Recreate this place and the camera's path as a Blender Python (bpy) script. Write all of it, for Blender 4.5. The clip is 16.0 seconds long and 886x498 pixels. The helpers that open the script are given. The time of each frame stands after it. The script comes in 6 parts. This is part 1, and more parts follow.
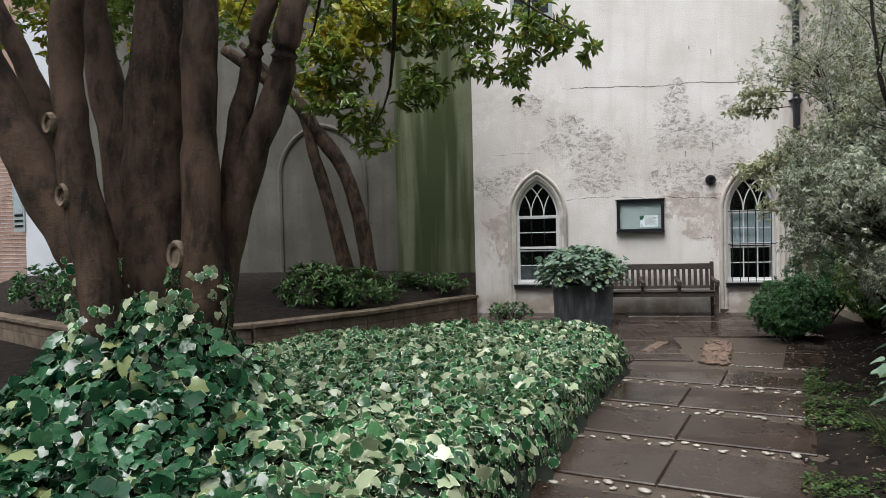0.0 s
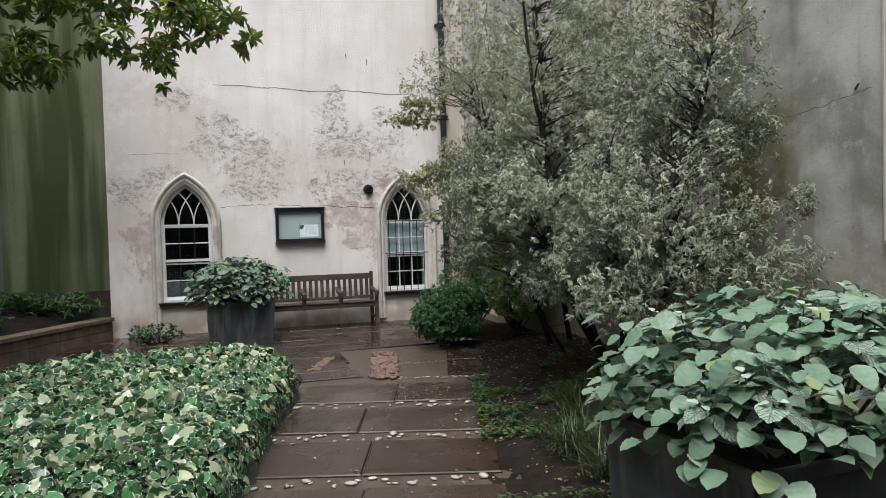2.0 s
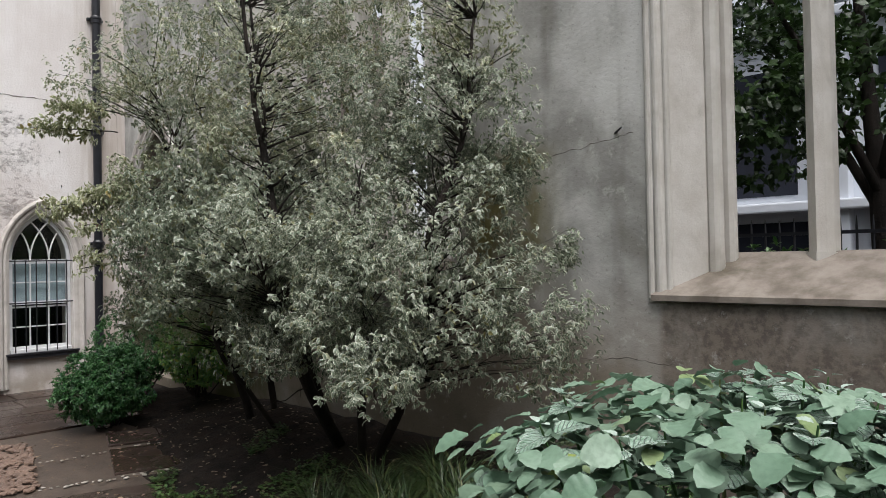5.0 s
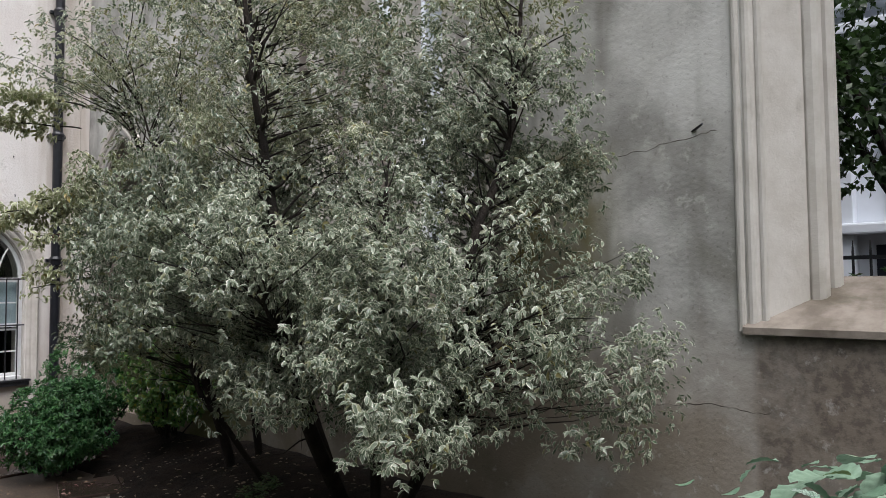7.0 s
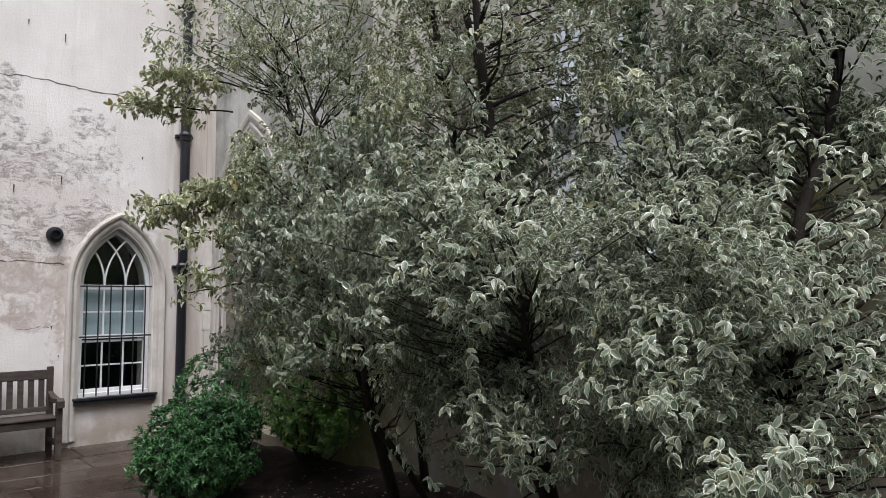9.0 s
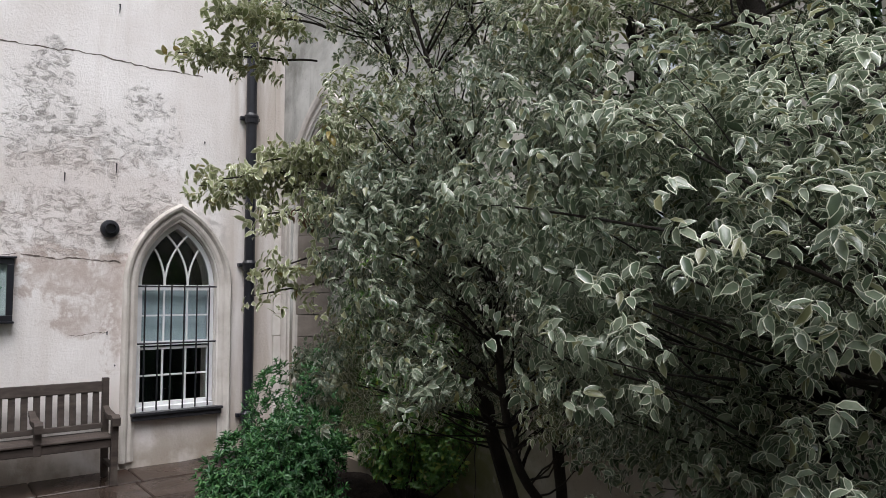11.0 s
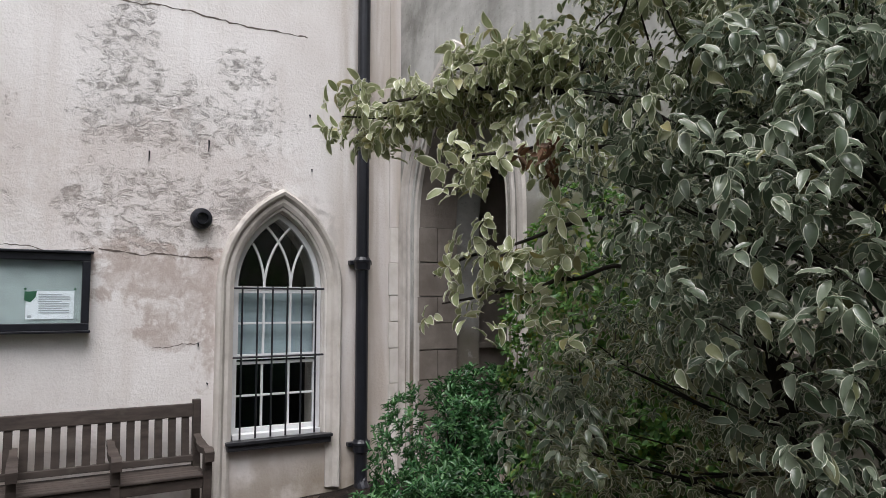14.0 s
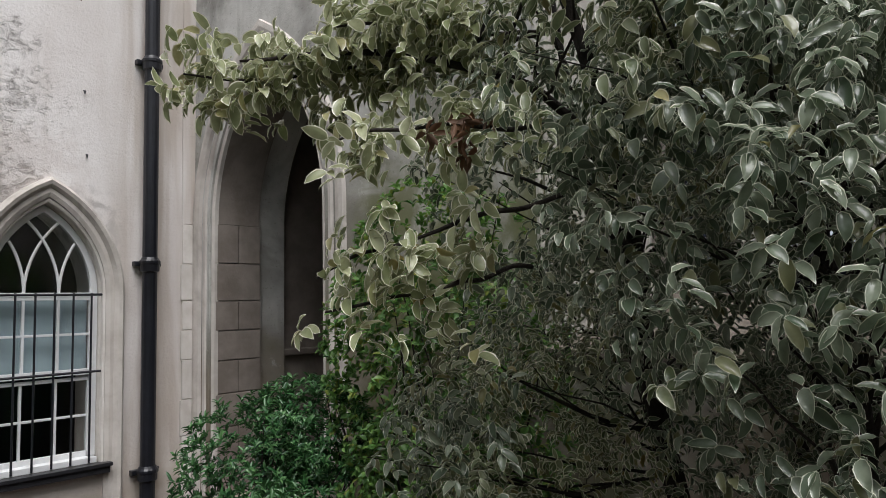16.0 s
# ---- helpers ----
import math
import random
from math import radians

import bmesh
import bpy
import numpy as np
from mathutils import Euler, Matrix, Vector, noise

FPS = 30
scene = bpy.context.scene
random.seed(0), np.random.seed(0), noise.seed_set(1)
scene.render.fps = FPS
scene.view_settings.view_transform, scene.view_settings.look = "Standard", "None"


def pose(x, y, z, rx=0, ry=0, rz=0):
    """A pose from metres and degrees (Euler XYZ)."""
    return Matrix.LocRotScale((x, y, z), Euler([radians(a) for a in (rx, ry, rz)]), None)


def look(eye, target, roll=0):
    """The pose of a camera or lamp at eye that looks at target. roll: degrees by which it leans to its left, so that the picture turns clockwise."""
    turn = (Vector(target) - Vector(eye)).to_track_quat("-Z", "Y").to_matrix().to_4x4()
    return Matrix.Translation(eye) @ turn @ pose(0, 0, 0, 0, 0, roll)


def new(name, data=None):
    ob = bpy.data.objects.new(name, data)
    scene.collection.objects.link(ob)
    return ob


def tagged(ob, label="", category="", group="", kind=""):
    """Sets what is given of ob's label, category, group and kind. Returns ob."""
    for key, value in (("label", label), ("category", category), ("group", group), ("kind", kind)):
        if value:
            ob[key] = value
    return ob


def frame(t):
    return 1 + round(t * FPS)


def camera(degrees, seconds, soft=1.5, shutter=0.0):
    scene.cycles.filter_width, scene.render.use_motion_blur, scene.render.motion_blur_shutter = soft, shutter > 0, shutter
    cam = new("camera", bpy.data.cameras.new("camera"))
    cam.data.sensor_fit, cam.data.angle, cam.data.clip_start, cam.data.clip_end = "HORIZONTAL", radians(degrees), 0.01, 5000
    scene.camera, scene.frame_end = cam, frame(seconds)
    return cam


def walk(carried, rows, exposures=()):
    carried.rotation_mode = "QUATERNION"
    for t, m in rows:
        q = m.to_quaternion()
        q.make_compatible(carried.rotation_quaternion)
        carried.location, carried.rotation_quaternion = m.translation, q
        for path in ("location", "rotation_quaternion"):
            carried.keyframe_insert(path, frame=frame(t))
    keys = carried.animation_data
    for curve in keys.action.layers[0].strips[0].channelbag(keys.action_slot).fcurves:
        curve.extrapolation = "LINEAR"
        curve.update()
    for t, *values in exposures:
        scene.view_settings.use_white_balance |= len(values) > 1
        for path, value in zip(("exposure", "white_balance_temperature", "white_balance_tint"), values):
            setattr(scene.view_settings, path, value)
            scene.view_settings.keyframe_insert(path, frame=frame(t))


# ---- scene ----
cam = camera(64.6, 16.0, soft=0.7)
PATH = [
    (0, (-2.404, -13.318, 1.61), (-2.776, -11.354, 1.555), -1.4),
    (0.5, (-2.487, -13.146, 1.606), (-2.566, -11.149, 1.551), -1.6),
    (1, (-2.52, -12.951, 1.607), (-2.332, -10.96, 1.553), -1.5),
    (1.5, (-2.52, -12.711, 1.617), (-2.107, -10.755, 1.56), -1.6),
    (2, (-2.527, -12.478, 1.617), (-1.929, -10.571, 1.564), -1.5),
    (2.5, (-2.509, -12.21, 1.628), (-1.719, -10.374, 1.571), -1.5),
    (3, (-2.474, -11.932, 1.647), (-1.518, -10.176, 1.601), -1.5),
    (3.5, (-2.43, -11.672, 1.671), (-1.357, -9.984, 1.645), -1.4),
    (4, (-2.429, -11.434, 1.697), (-1.226, -9.837, 1.688), -1.3),
    (4.5, (-2.427, -11.232, 1.712), (-1.091, -9.744, 1.718), -1.4),
    (4.7, (-2.412, -11.152, 1.716), (-1.031, -9.706, 1.725), -1.4),
    (6.8, (-2.021, -10.22, 1.692), (-0.523, -8.898, 1.793), -0.7),
    (7, (-2.016, -10.108, 1.707), (-0.533, -8.769, 1.806), -0.5),
    (7.5, (-2.029, -9.815, 1.691), (-0.598, -8.423, 1.809), -0.2),
    (8, (-2.037, -9.505, 1.683), (-0.641, -8.078, 1.805), -0.4),
    (8.5, (-1.967, -9.181, 1.666), (-0.609, -7.719, 1.798), -0.3),
    (9, (-1.917, -8.832, 1.675), (-0.599, -7.334, 1.813), -0.1),
    (9.2, (-1.898, -8.672, 1.681), (-0.595, -7.161, 1.816), -0.1),
    (11.5, (-1.437, -7.369, 1.679), (-0.276, -5.747, 1.82), -0.2),
    (12, (-1.385, -7.086, 1.7), (-0.269, -5.432, 1.839), -0.1),
    (12.5, (-1.333, -6.803, 1.708), (-0.267, -5.116, 1.852), -0.1),
    (13, (-1.295, -6.536, 1.705), (-0.26, -4.83, 1.851), 0.0),
    (13.5, (-1.228, -6.273, 1.709), (-0.225, -4.548, 1.852), -0.1),
    (14, (-1.192, -6.045, 1.7), (-0.185, -4.323, 1.85), 0.0),
    (14.5, (-1.195, -5.886, 1.709), (-0.105, -4.216, 1.867), -0.2),
    (15, (-1.163, -5.772, 1.708), (0.038, -4.181, 1.869), -0.6),
    (15.5, (-1.15, -5.697, 1.71), (0.199, -4.228, 1.861), -0.8),
    (16, (-1.204, -5.632, 1.714), (0.282, -4.301, 1.862), -1.1),
]
walk(cam, [(t, look(eye, target, roll)) for t, eye, target, roll in PATH],
     exposures=[(0, 0.57, 6420, 8), (4, 0.58, 6450, 11), (9, 0.64, 6300, 12), (14, 0.55, 6350, 12), (16, 0.40, 6400, 11)])


# ---- world and light ----
SUN_UP, SUN_TURN = 66.0, 205.0
world = bpy.data.worlds.new("overcast_sky")
scene.world = world
world.use_nodes = True
wn = world.node_tree.nodes
sky = wn.new("ShaderNodeTexSky")
sky.sky_type, sky.sun_disc = "NISHITA", False
sky.sun_elevation, sky.sun_rotation = radians(SUN_UP), radians(SUN_TURN)
sky.air_density, sky.dust_density, sky.ozone_density = 1.0, 3.0, 1.0
wn["Background"].inputs["Strength"].default_value = 0.135
grey = wn.new("ShaderNodeHueSaturation")
grey.inputs["Saturation"].default_value = 0.22
world.node_tree.links.new(sky.outputs[0], grey.inputs["Color"])
world.node_tree.links.new(grey.outputs[0], wn["Background"].inputs["Color"])
sun = new("sun", bpy.data.lights.new("sun", "SUN"))
sun.data.energy, sun.data.angle, sun.data.color = 2.35, radians(45), (1.0, 0.985, 0.97)
sun.rotation_euler = (radians(90 - SUN_UP), 0, radians(180 - SUN_TURN))


# ---- materials ----
class Mat:
    """A node material with a small vocabulary for colour mixing."""

    def __init__(self, name, rough=0.8, metal=0.0, spec=0.5):
        self.m = bpy.data.materials.new(name)
        self.m.use_nodes = True
        self.t = self.m.node_tree
        self.b = self.t.nodes["Principled BSDF"]
        self.b.inputs["Roughness"].default_value = rough
        self.b.inputs["Metallic"].default_value = metal
        self.b.inputs["Specular IOR Level"].default_value = spec
        self.co = None

    def node(self, kind, **kw):
        n = self.t.nodes.new(kind)
        for k, v in kw.items():
            n.inputs[k].default_value = v
        return n

    def link(self, a, b):
        self.t.links.new(a, b)

    def coords(self, scale=(1, 1, 1)):
        g = self.node("ShaderNodeNewGeometry")
        mp = self.node("ShaderNodeMapping")
        mp.inputs["Scale"].default_value = scale
        self.link(g.outputs["Position"], mp.inputs["Vector"])
        return mp.outputs[0]

    def noise(self, scale, detail=4, rough=0.55, dist=0.0, stretch=(1, 1, 1)):
        n = self.node("ShaderNodeTexNoise", Scale=scale, Detail=detail, Roughness=rough, Distortion=dist)
        self.link(self.coords(stretch), n.inputs["Vector"])
        return n.outputs["Fac"]

    def ramp(self, fac, lo, hi, a=0.0, b=1.0):
        n = self.node("ShaderNodeMapRange")
        n.interpolation_type = "SMOOTHSTEP"
        for k, v in (("From Min", lo), ("From Max", hi), ("To Min", a), ("To Max", b)):
            n.inputs[k].default_value = v
        self.link(fac, n.inputs["Value"])
        return n.outputs[0]

    def mul(self, a, b, op="MULTIPLY"):
        n = self.node("ShaderNodeMath")
        n.operation = op
        for i, v in enumerate((a, b)):
            if isinstance(v, (int, float)):
                n.inputs[i].default_value = v
            else:
                self.link(v, n.inputs[i])
        return n.outputs[0]

    def mix(self, fac, a, b):
        n = self.node("ShaderNodeMix")
        n.data_type = "RGBA"
        for i, v in ((0, fac), (6, a), (7, b)):
            if isinstance(v, (int, float)):
                n.inputs[i].default_value = v
            elif isinstance(v, tuple):
                n.inputs[i].default_value = (*v, 1)
            else:
                self.link(v, n.inputs[i])
        return n.outputs[2]

    def axis(self, k):
        g = self.node("ShaderNodeNewGeometry")
        s = self.node("ShaderNodeSeparateXYZ")
        self.link(g.outputs["Position"], s.inputs[0])
        return s.outputs[k]

    def attr(self, name):
        n = self.node("ShaderNodeAttribute")
        n.attribute_name = name
        return n.outputs["Fac"]

    def island(self):
        return self.node("ShaderNodeNewGeometry").outputs["Random Per Island"]

    def own(self):
        return self.node("ShaderNodeObjectInfo").outputs["Random"]

    def color(self, c):
        if isinstance(c, tuple):
            self.b.inputs["Base Color"].default_value = (*c, 1)
        else:
            self.link(c, self.b.inputs["Base Color"])
        return self

    def rough(self, r):
        self.link(r, self.b.inputs["Roughness"])
        return self

    def bump(self, h, dist=0.01, strength=0.6):
        n = self.node("ShaderNodeBump", Strength=strength, Distance=dist)
        self.link(h, n.inputs["Height"])
        self.link(n.outputs[0], self.b.inputs["Normal"])
        return self


def plain(name, c, rough=0.7, metal=0.0, vary=0.25, scale=14.0, bump=0.002, spec=0.5):
    k = Mat(name, rough, metal, spec)
    n, m = k.noise(scale, 5), k.noise(scale * 0.17, 3)
    f = k.mul(k.ramp(n, 0.3, 0.7), k.ramp(m, 0.3, 0.7), "ADD")
    dark = tuple(v * (1 - vary) for v in c)
    lite = tuple(min(1, v * (1 + vary)) for v in c)
    k.color(k.mix(k.mul(f, 0.5), dark, lite))
    if bump:
        k.bump(k.noise(scale * 3, 4), bump)
    return k.m


# ---- mesh helpers ----
def link_mesh(name, bm, mat, parent=None, label=""):
    bmesh.ops.recalc_face_normals(bm, faces=bm.faces)
    me = bpy.data.meshes.new(name)
    bm.to_mesh(me)
    bm.free()
    me.materials.append(mat)
    ob = new(name, me)
    ob.parent = parent
    if label:
        ob["label"] = label
    return ob


def part(name, bm, mat, parent, label=""):
    return link_mesh(name, bm, mat, parent, label)


def thing(name, label, category, at=(0, 0, 0), turn=0.0, group="", kind=""):
    e = new(name)
    e.empty_display_size = 0.1
    e.matrix_basis = pose(*at, 0, 0, turn)
    return tagged(e, label, category, group, kind)


def box(bm, x0, x1, y0, y1, z0, z1, bevel=0.0, m=None):
    r = bmesh.ops.create_cube(bm, size=1)
    vs = r["verts"]
    for v in vs:
        v.co = ((x0 + x1) / 2 + v.co.x * (x1 - x0), (y0 + y1) / 2 + v.co.y * (y1 - y0), (z0 + z1) / 2 + v.co.z * (z1 - z0))
    if m is not None:
        bmesh.ops.transform(bm, matrix=m, verts=vs)
    if bevel:
        es = list({e for v in vs for e in v.link_edges})
        bmesh.ops.bevel(bm, geom=es, offset=bevel, segments=2, affect="EDGES", profile=0.6)
    return bm


def boxm(*a, **k):
    return box(bmesh.new(), *a, **k)


def prism(bm, pts, to3, d0, d1):
    """A flat outline pts (u, v), made solid between depths d0 and d1; to3(u, v, d) gives the place."""
    a = [bm.verts.new(to3(u, v, d0)) for u, v in pts]
    b = [bm.verts.new(to3(u, v, d1)) for u, v in pts]
    bm.faces.new(a)
    bm.faces.new(b[::-1])
    n = len(pts)
    for i in range(n):
        bm.faces.new((a[i], b[i], b[(i + 1) % n], a[(i + 1) % n]))
    return bm


def sweep(bm, path, prof, to3, closed=False):
    """Sweeps profile prof (offset outwards, depth) along a flat path of (u, v, nu, nv)."""
    rings = [[bm.verts.new(to3(u + o * nu, v + o * nv, d)) for o, d in prof] for u, v, nu, nv in path]
    n, k = len(rings), len(prof)
    for i in range(n - 1):
        for j in range(k):
            bm.faces.new((rings[i][j], rings[i][(j + 1) % k], rings[i + 1][(j + 1) % k], rings[i + 1][j]))
    bm.faces.new(rings[0])
    bm.faces.new(rings[-1][::-1])
    return bm


def tube(bm, pts, radii, seg=8):
    """A tapered tube through pts."""
    rings, up = [], Vector((0.3, 0.2, 1)).normalized()
    pts = [Vector([float(c) for c in p]) for p in pts]
    for i, p in enumerate(pts):
        d = (pts[min(i + 1, len(pts) - 1)] - pts[max(i - 1, 0)]).normalized()
        a = d.cross(up if abs(d.dot(up)) < 0.95 else Vector((1, 0, 0))).normalized()
        b = d.cross(a)
        rings.append([bm.verts.new(p + float(radii[i]) * (math.cos(w) * a + math.sin(w) * b)) for w in (2 * math.pi * j / seg for j in range(seg))])
    for r, q in zip(rings, rings[1:]):
        for j in range(seg):
            bm.faces.new((r[j], r[(j + 1) % seg], q[(j + 1) % seg], q[j]))
    bm.faces.new(rings[0][::-1])
    bm.faces.new(rings[-1])
    return bm


def lathe(bm, prof, seg=20, m=None):
    """Turns a profile of (radius, height) about z."""
    m = m or Matrix()
    rings = [[bm.verts.new(m @ Vector((r * math.cos(w), r * math.sin(w), z))) for w in (2 * math.pi * j / seg for j in range(seg))] for r, z in prof]
    for r, q in zip(rings, rings[1:]):
        for j in range(seg):
            bm.faces.new((r[j], r[(j + 1) % seg], q[(j + 1) % seg], q[j]))
    bm.faces.new(rings[0][::-1])
    bm.faces.new(rings[-1])
    return bm


def smooth(ob):
    ob.data.polygons.foreach_set("use_smooth", [True] * len(ob.data.polygons))
    return ob


def arch_line(c, half, spring, rise, n=10, foot=None):
    """Points (u, v, nu, nv) up one side of a pointed arch, over and down; n's are outward."""
    big = (half * half + rise * rise) / (2 * half)
    end = math.asin(min(1, rise / big))
    left = [(c - half, foot, -1, 0)] if foot is not None else []
    for i in range(n + 1):
        w = end * i / n
        left.append((c - half + big - big * math.cos(w), spring + big * math.sin(w), -math.cos(w), math.sin(w)))
    apex = left.pop()
    right = [(2 * c - u, v, -nu, nv) for u, v, nu, nv in left[::-1]]
    return left + [(c, apex[1], 0, 1 / max(0.3, apex[3]))] + right


def on_facade(u, v, d):
    return (u, d, v)


def on_nave(u, v, d):
    return (NAVE_X + d, u, v)


def wall_bm(u0, u1, z0, top, holes, to3, d0, d1):
    """A wall from u0 to u1 with arched holes (centre, half, sill, spring, rise), in order of u."""
    bm, at = bmesh.new(), u0
    for c, half, sill, spring, rise in holes:
        prism(bm, [(at, z0), (c - half, z0), (c - half, top), (at, top)], to3, d0, d1)
        prism(bm, [(c - half, z0), (c + half, z0), (c + half, sill), (c - half, sill)], to3, d0, d1)
        line = arch_line(c, half, spring, rise) if rise else [(c - half, spring), (c + half, spring)]
        prism(bm, [(p[0], p[1]) for p in line] + [(c + half, top), (c - half, top)], to3, d0, d1)
        at = c + half
    prism(bm, [(at, z0), (u1, z0), (u1, top), (at, top)], to3, d0, d1)
    bmesh.ops.remove_doubles(bm, verts=bm.verts, dist=0.0005)
    return bm


# ---- leaves ----
OVAL = ([(0, 0, 0), (.28, .42, .10), (.68, .40, .08), (1, 0, -.12), (.68, -.40, .08), (.28, -.42, .10), (.32, 0, 0), (.68, 0, -.02)],
        [(0, 6, 1), (1, 6, 7, 2), (2, 7, 3), (3, 7, 4), (4, 7, 6, 5), (5, 6, 0)], (1, 1, 1, 1, 1, 1, 0, 0))
BLADE = ([(0, 0, 0), (.45, .5, .05), (1, 0, -.1), (.45, -.5, .05), (.5, 0, -.02)], [(0, 4, 1), (1, 4, 2), (2, 4, 3), (3, 4, 0)], (1, 1, 1, 1, 0))
IVY = ([(0, 0, 0), (-.13, .28, .0), (.08, .54, -.08), (.33, .43, .02), (.55, .44, -.05), (.72, .24, .0), (1, 0, -.14), (.72, -.24, .0), (.55, -.44, -.05),
        (.33, -.43, .02), (.08, -.54, -.08), (-.13, -.28, 0), (.3, 0, .04)],
       [(k, (k + 1) % 12, 12) for k in range(12)], (.6, 1, 1, .8, 1, .8, 1, .8, 1, .8, 1, 1, 0))
GRASS = ([(0, .5, 0), (0, -.5, 0), (.4, .45, .0), (.4, -.45, 0), (.75, .3, -.12), (.75, -.3, -.12), (1, 0, -.35)],
         [(0, 1, 3, 2), (2, 3, 5, 4), (4, 5, 6)], (1,) * 7)


def ruffled_form():
    """An oval leaf with a waved margin, folded a little along its midrib."""
    verts, rim, faces = [(0, 0, 0)], [1], []
    rows = 4
    for i in range(rows):
        f = (i + .75) / (rows + .45)
        w = .5 * math.sin(math.pi * f ** .92) ** .62
        dip = -.30 * f * f
        for s, k in ((1, 1), (.80, .7), (0, 0), (-.80, .7), (-1, 1)):
            wave = (.030 if (i + (s > 0)) % 2 else -.012) * (k == 1)
            verts.append((f, s * w, dip + .16 * abs(s) * w + wave))
            rim.append(k)
    verts.append((1, 0, -.36))
    rim.append(1)
    for i in range(rows - 1):
        for j in range(4):
            q = 1 + 5 * i + j
            faces.append((q, q + 5, q + 6, q + 1))
    last = len(verts) - 1
    for j in range(4):
        faces.append((0, 1 + j, 2 + j))
        faces.append((last, last - 4 + j, last - 5 + j))
    return verts, faces, tuple(rim)


RUFFLED = ruffled_form()


def unit(a):
    return a / np.maximum(np.linalg.norm(a, axis=-1, keepdims=True), 1e-9)


def leaf_mesh(name, spots, axes, faces_up, length, width, form, mat, parent=None, label=""):
    """One mesh of many leaves: their feet, the ways they point and face, their sizes."""
    verts, faces, rim = form
    t = np.array(verts, float)
    n, k = len(spots), len(t)
    d = unit(np.asarray(axes, float))
    s = unit(np.cross(np.asarray(faces_up, float), d))
    u = np.cross(d, s)
    length, width = (np.broadcast_to(np.asarray(v, float), (n,))[:, None, None] for v in (length, width))
    co = spots[:, None] + length * t[None, :, 0:1] * d[:, None] + width * t[None, :, 1:2] * s[:, None] + length * t[None, :, 2:3] * u[:, None]
    base = np.arange(n)[:, None] * k
    flat = np.concatenate([np.array(f) for f in faces])
    sizes = np.array([len(f) for f in faces])
    idx = (base + flat[None]).ravel()
    tot = np.tile(sizes, n)
    me = bpy.data.meshes.new(name)
    me.vertices.add(n * k)
    me.vertices.foreach_set("co", co.astype(np.float32).ravel())
    me.loops.add(len(idx))
    me.loops.foreach_set("vertex_index", idx.astype(np.int32))
    me.polygons.add(len(tot))
    me.polygons.foreach_set("loop_start", np.r_[0, np.cumsum(tot)[:-1]].astype(np.int32))
    a = me.attributes.new("rim", "FLOAT", "POINT")
    a.data.foreach_set("value", np.tile(np.array(rim, np.float32), n))
    me.update(calc_edges=True)
    me.polygons.foreach_set("use_smooth", np.ones(len(tot), dtype=bool))
    me.materials.append(mat)
    ob = new(name, me)
    ob.parent = parent
    if label:
        ob["label"] = label
    ob["kind"] = "stuff"
    return ob


def whorls(rng, tips, ways, per, spread=(50, 85), droop=0.25, along=.035):
    """Leaves set round each tip: feet, axes and facing."""
    n = len(tips)
    turn = rng.uniform(0, 2 * np.pi, (n, 1)) + np.arange(per)[None] * 2.4 + rng.normal(0, .25, (n, per))
    lean = np.radians(rng.uniform(*spread, (n, per)))
    w = unit(ways)
    a = unit(np.cross(w, [0.31, 0.2, 0.93]))
    b = np.cross(w, a)
    side = np.cos(turn)[..., None] * a[:, None] + np.sin(turn)[..., None] * b[:, None]
    ax = np.cos(lean)[..., None] * w[:, None] + np.sin(lean)[..., None] * side
    ax[..., 2] -= droop * rng.uniform(0.3, 1.5, (n, per))
    face = w[:, None] * 0.6 - side * 0.2 + rng.normal(0, .28, (n, per, 3)) + np.array([0, 0, .7])
    feet = tips[:, None] - w[:, None] * rng.uniform(0, along, (n, per))[..., None]
    return feet.reshape(-1, 3), unit(ax).reshape(-1, 3), face.reshape(-1, 3)


def in_balls(rng, balls, n, gap=0.0, scale=1.6, shell=3.2):
    """n places in a union of ellipsoids (centre, radii), thicker to the outside, with uneven gaps; and the outward ways."""
    vol = np.array([r[0] * r[1] * r[2] for _, r in balls]) ** 0.75
    spots, ways = [], []
    while len(spots) < n:
        k = rng.choice(len(balls), p=vol / vol.sum())
        c, r = balls[k]
        d = unit(rng.normal(size=3))
        q = d * rng.uniform() ** (1 / shell)
        p = np.array(c) + q * np.array(r)
        if noise.noise(Vector(p * scale) + Vector((7, 3, 1))) < gap - 0.25 * rng.uniform():
            continue
        spots.append(p)
        ways.append(d / np.array(r))
    return np.array(spots), unit(np.array(ways))


def bowed(a, b, rng, sag=0.12, n=5):
    a, b = np.array(a, float), np.array(b, float)
    off = rng.normal(0, sag, 3) * np.linalg.norm(b - a)
    return [a + (b - a) * s + off * 4 * s * (1 - s) * .5 + rng.normal(0, .008, 3) for s in np.linspace(0, 1, n)]


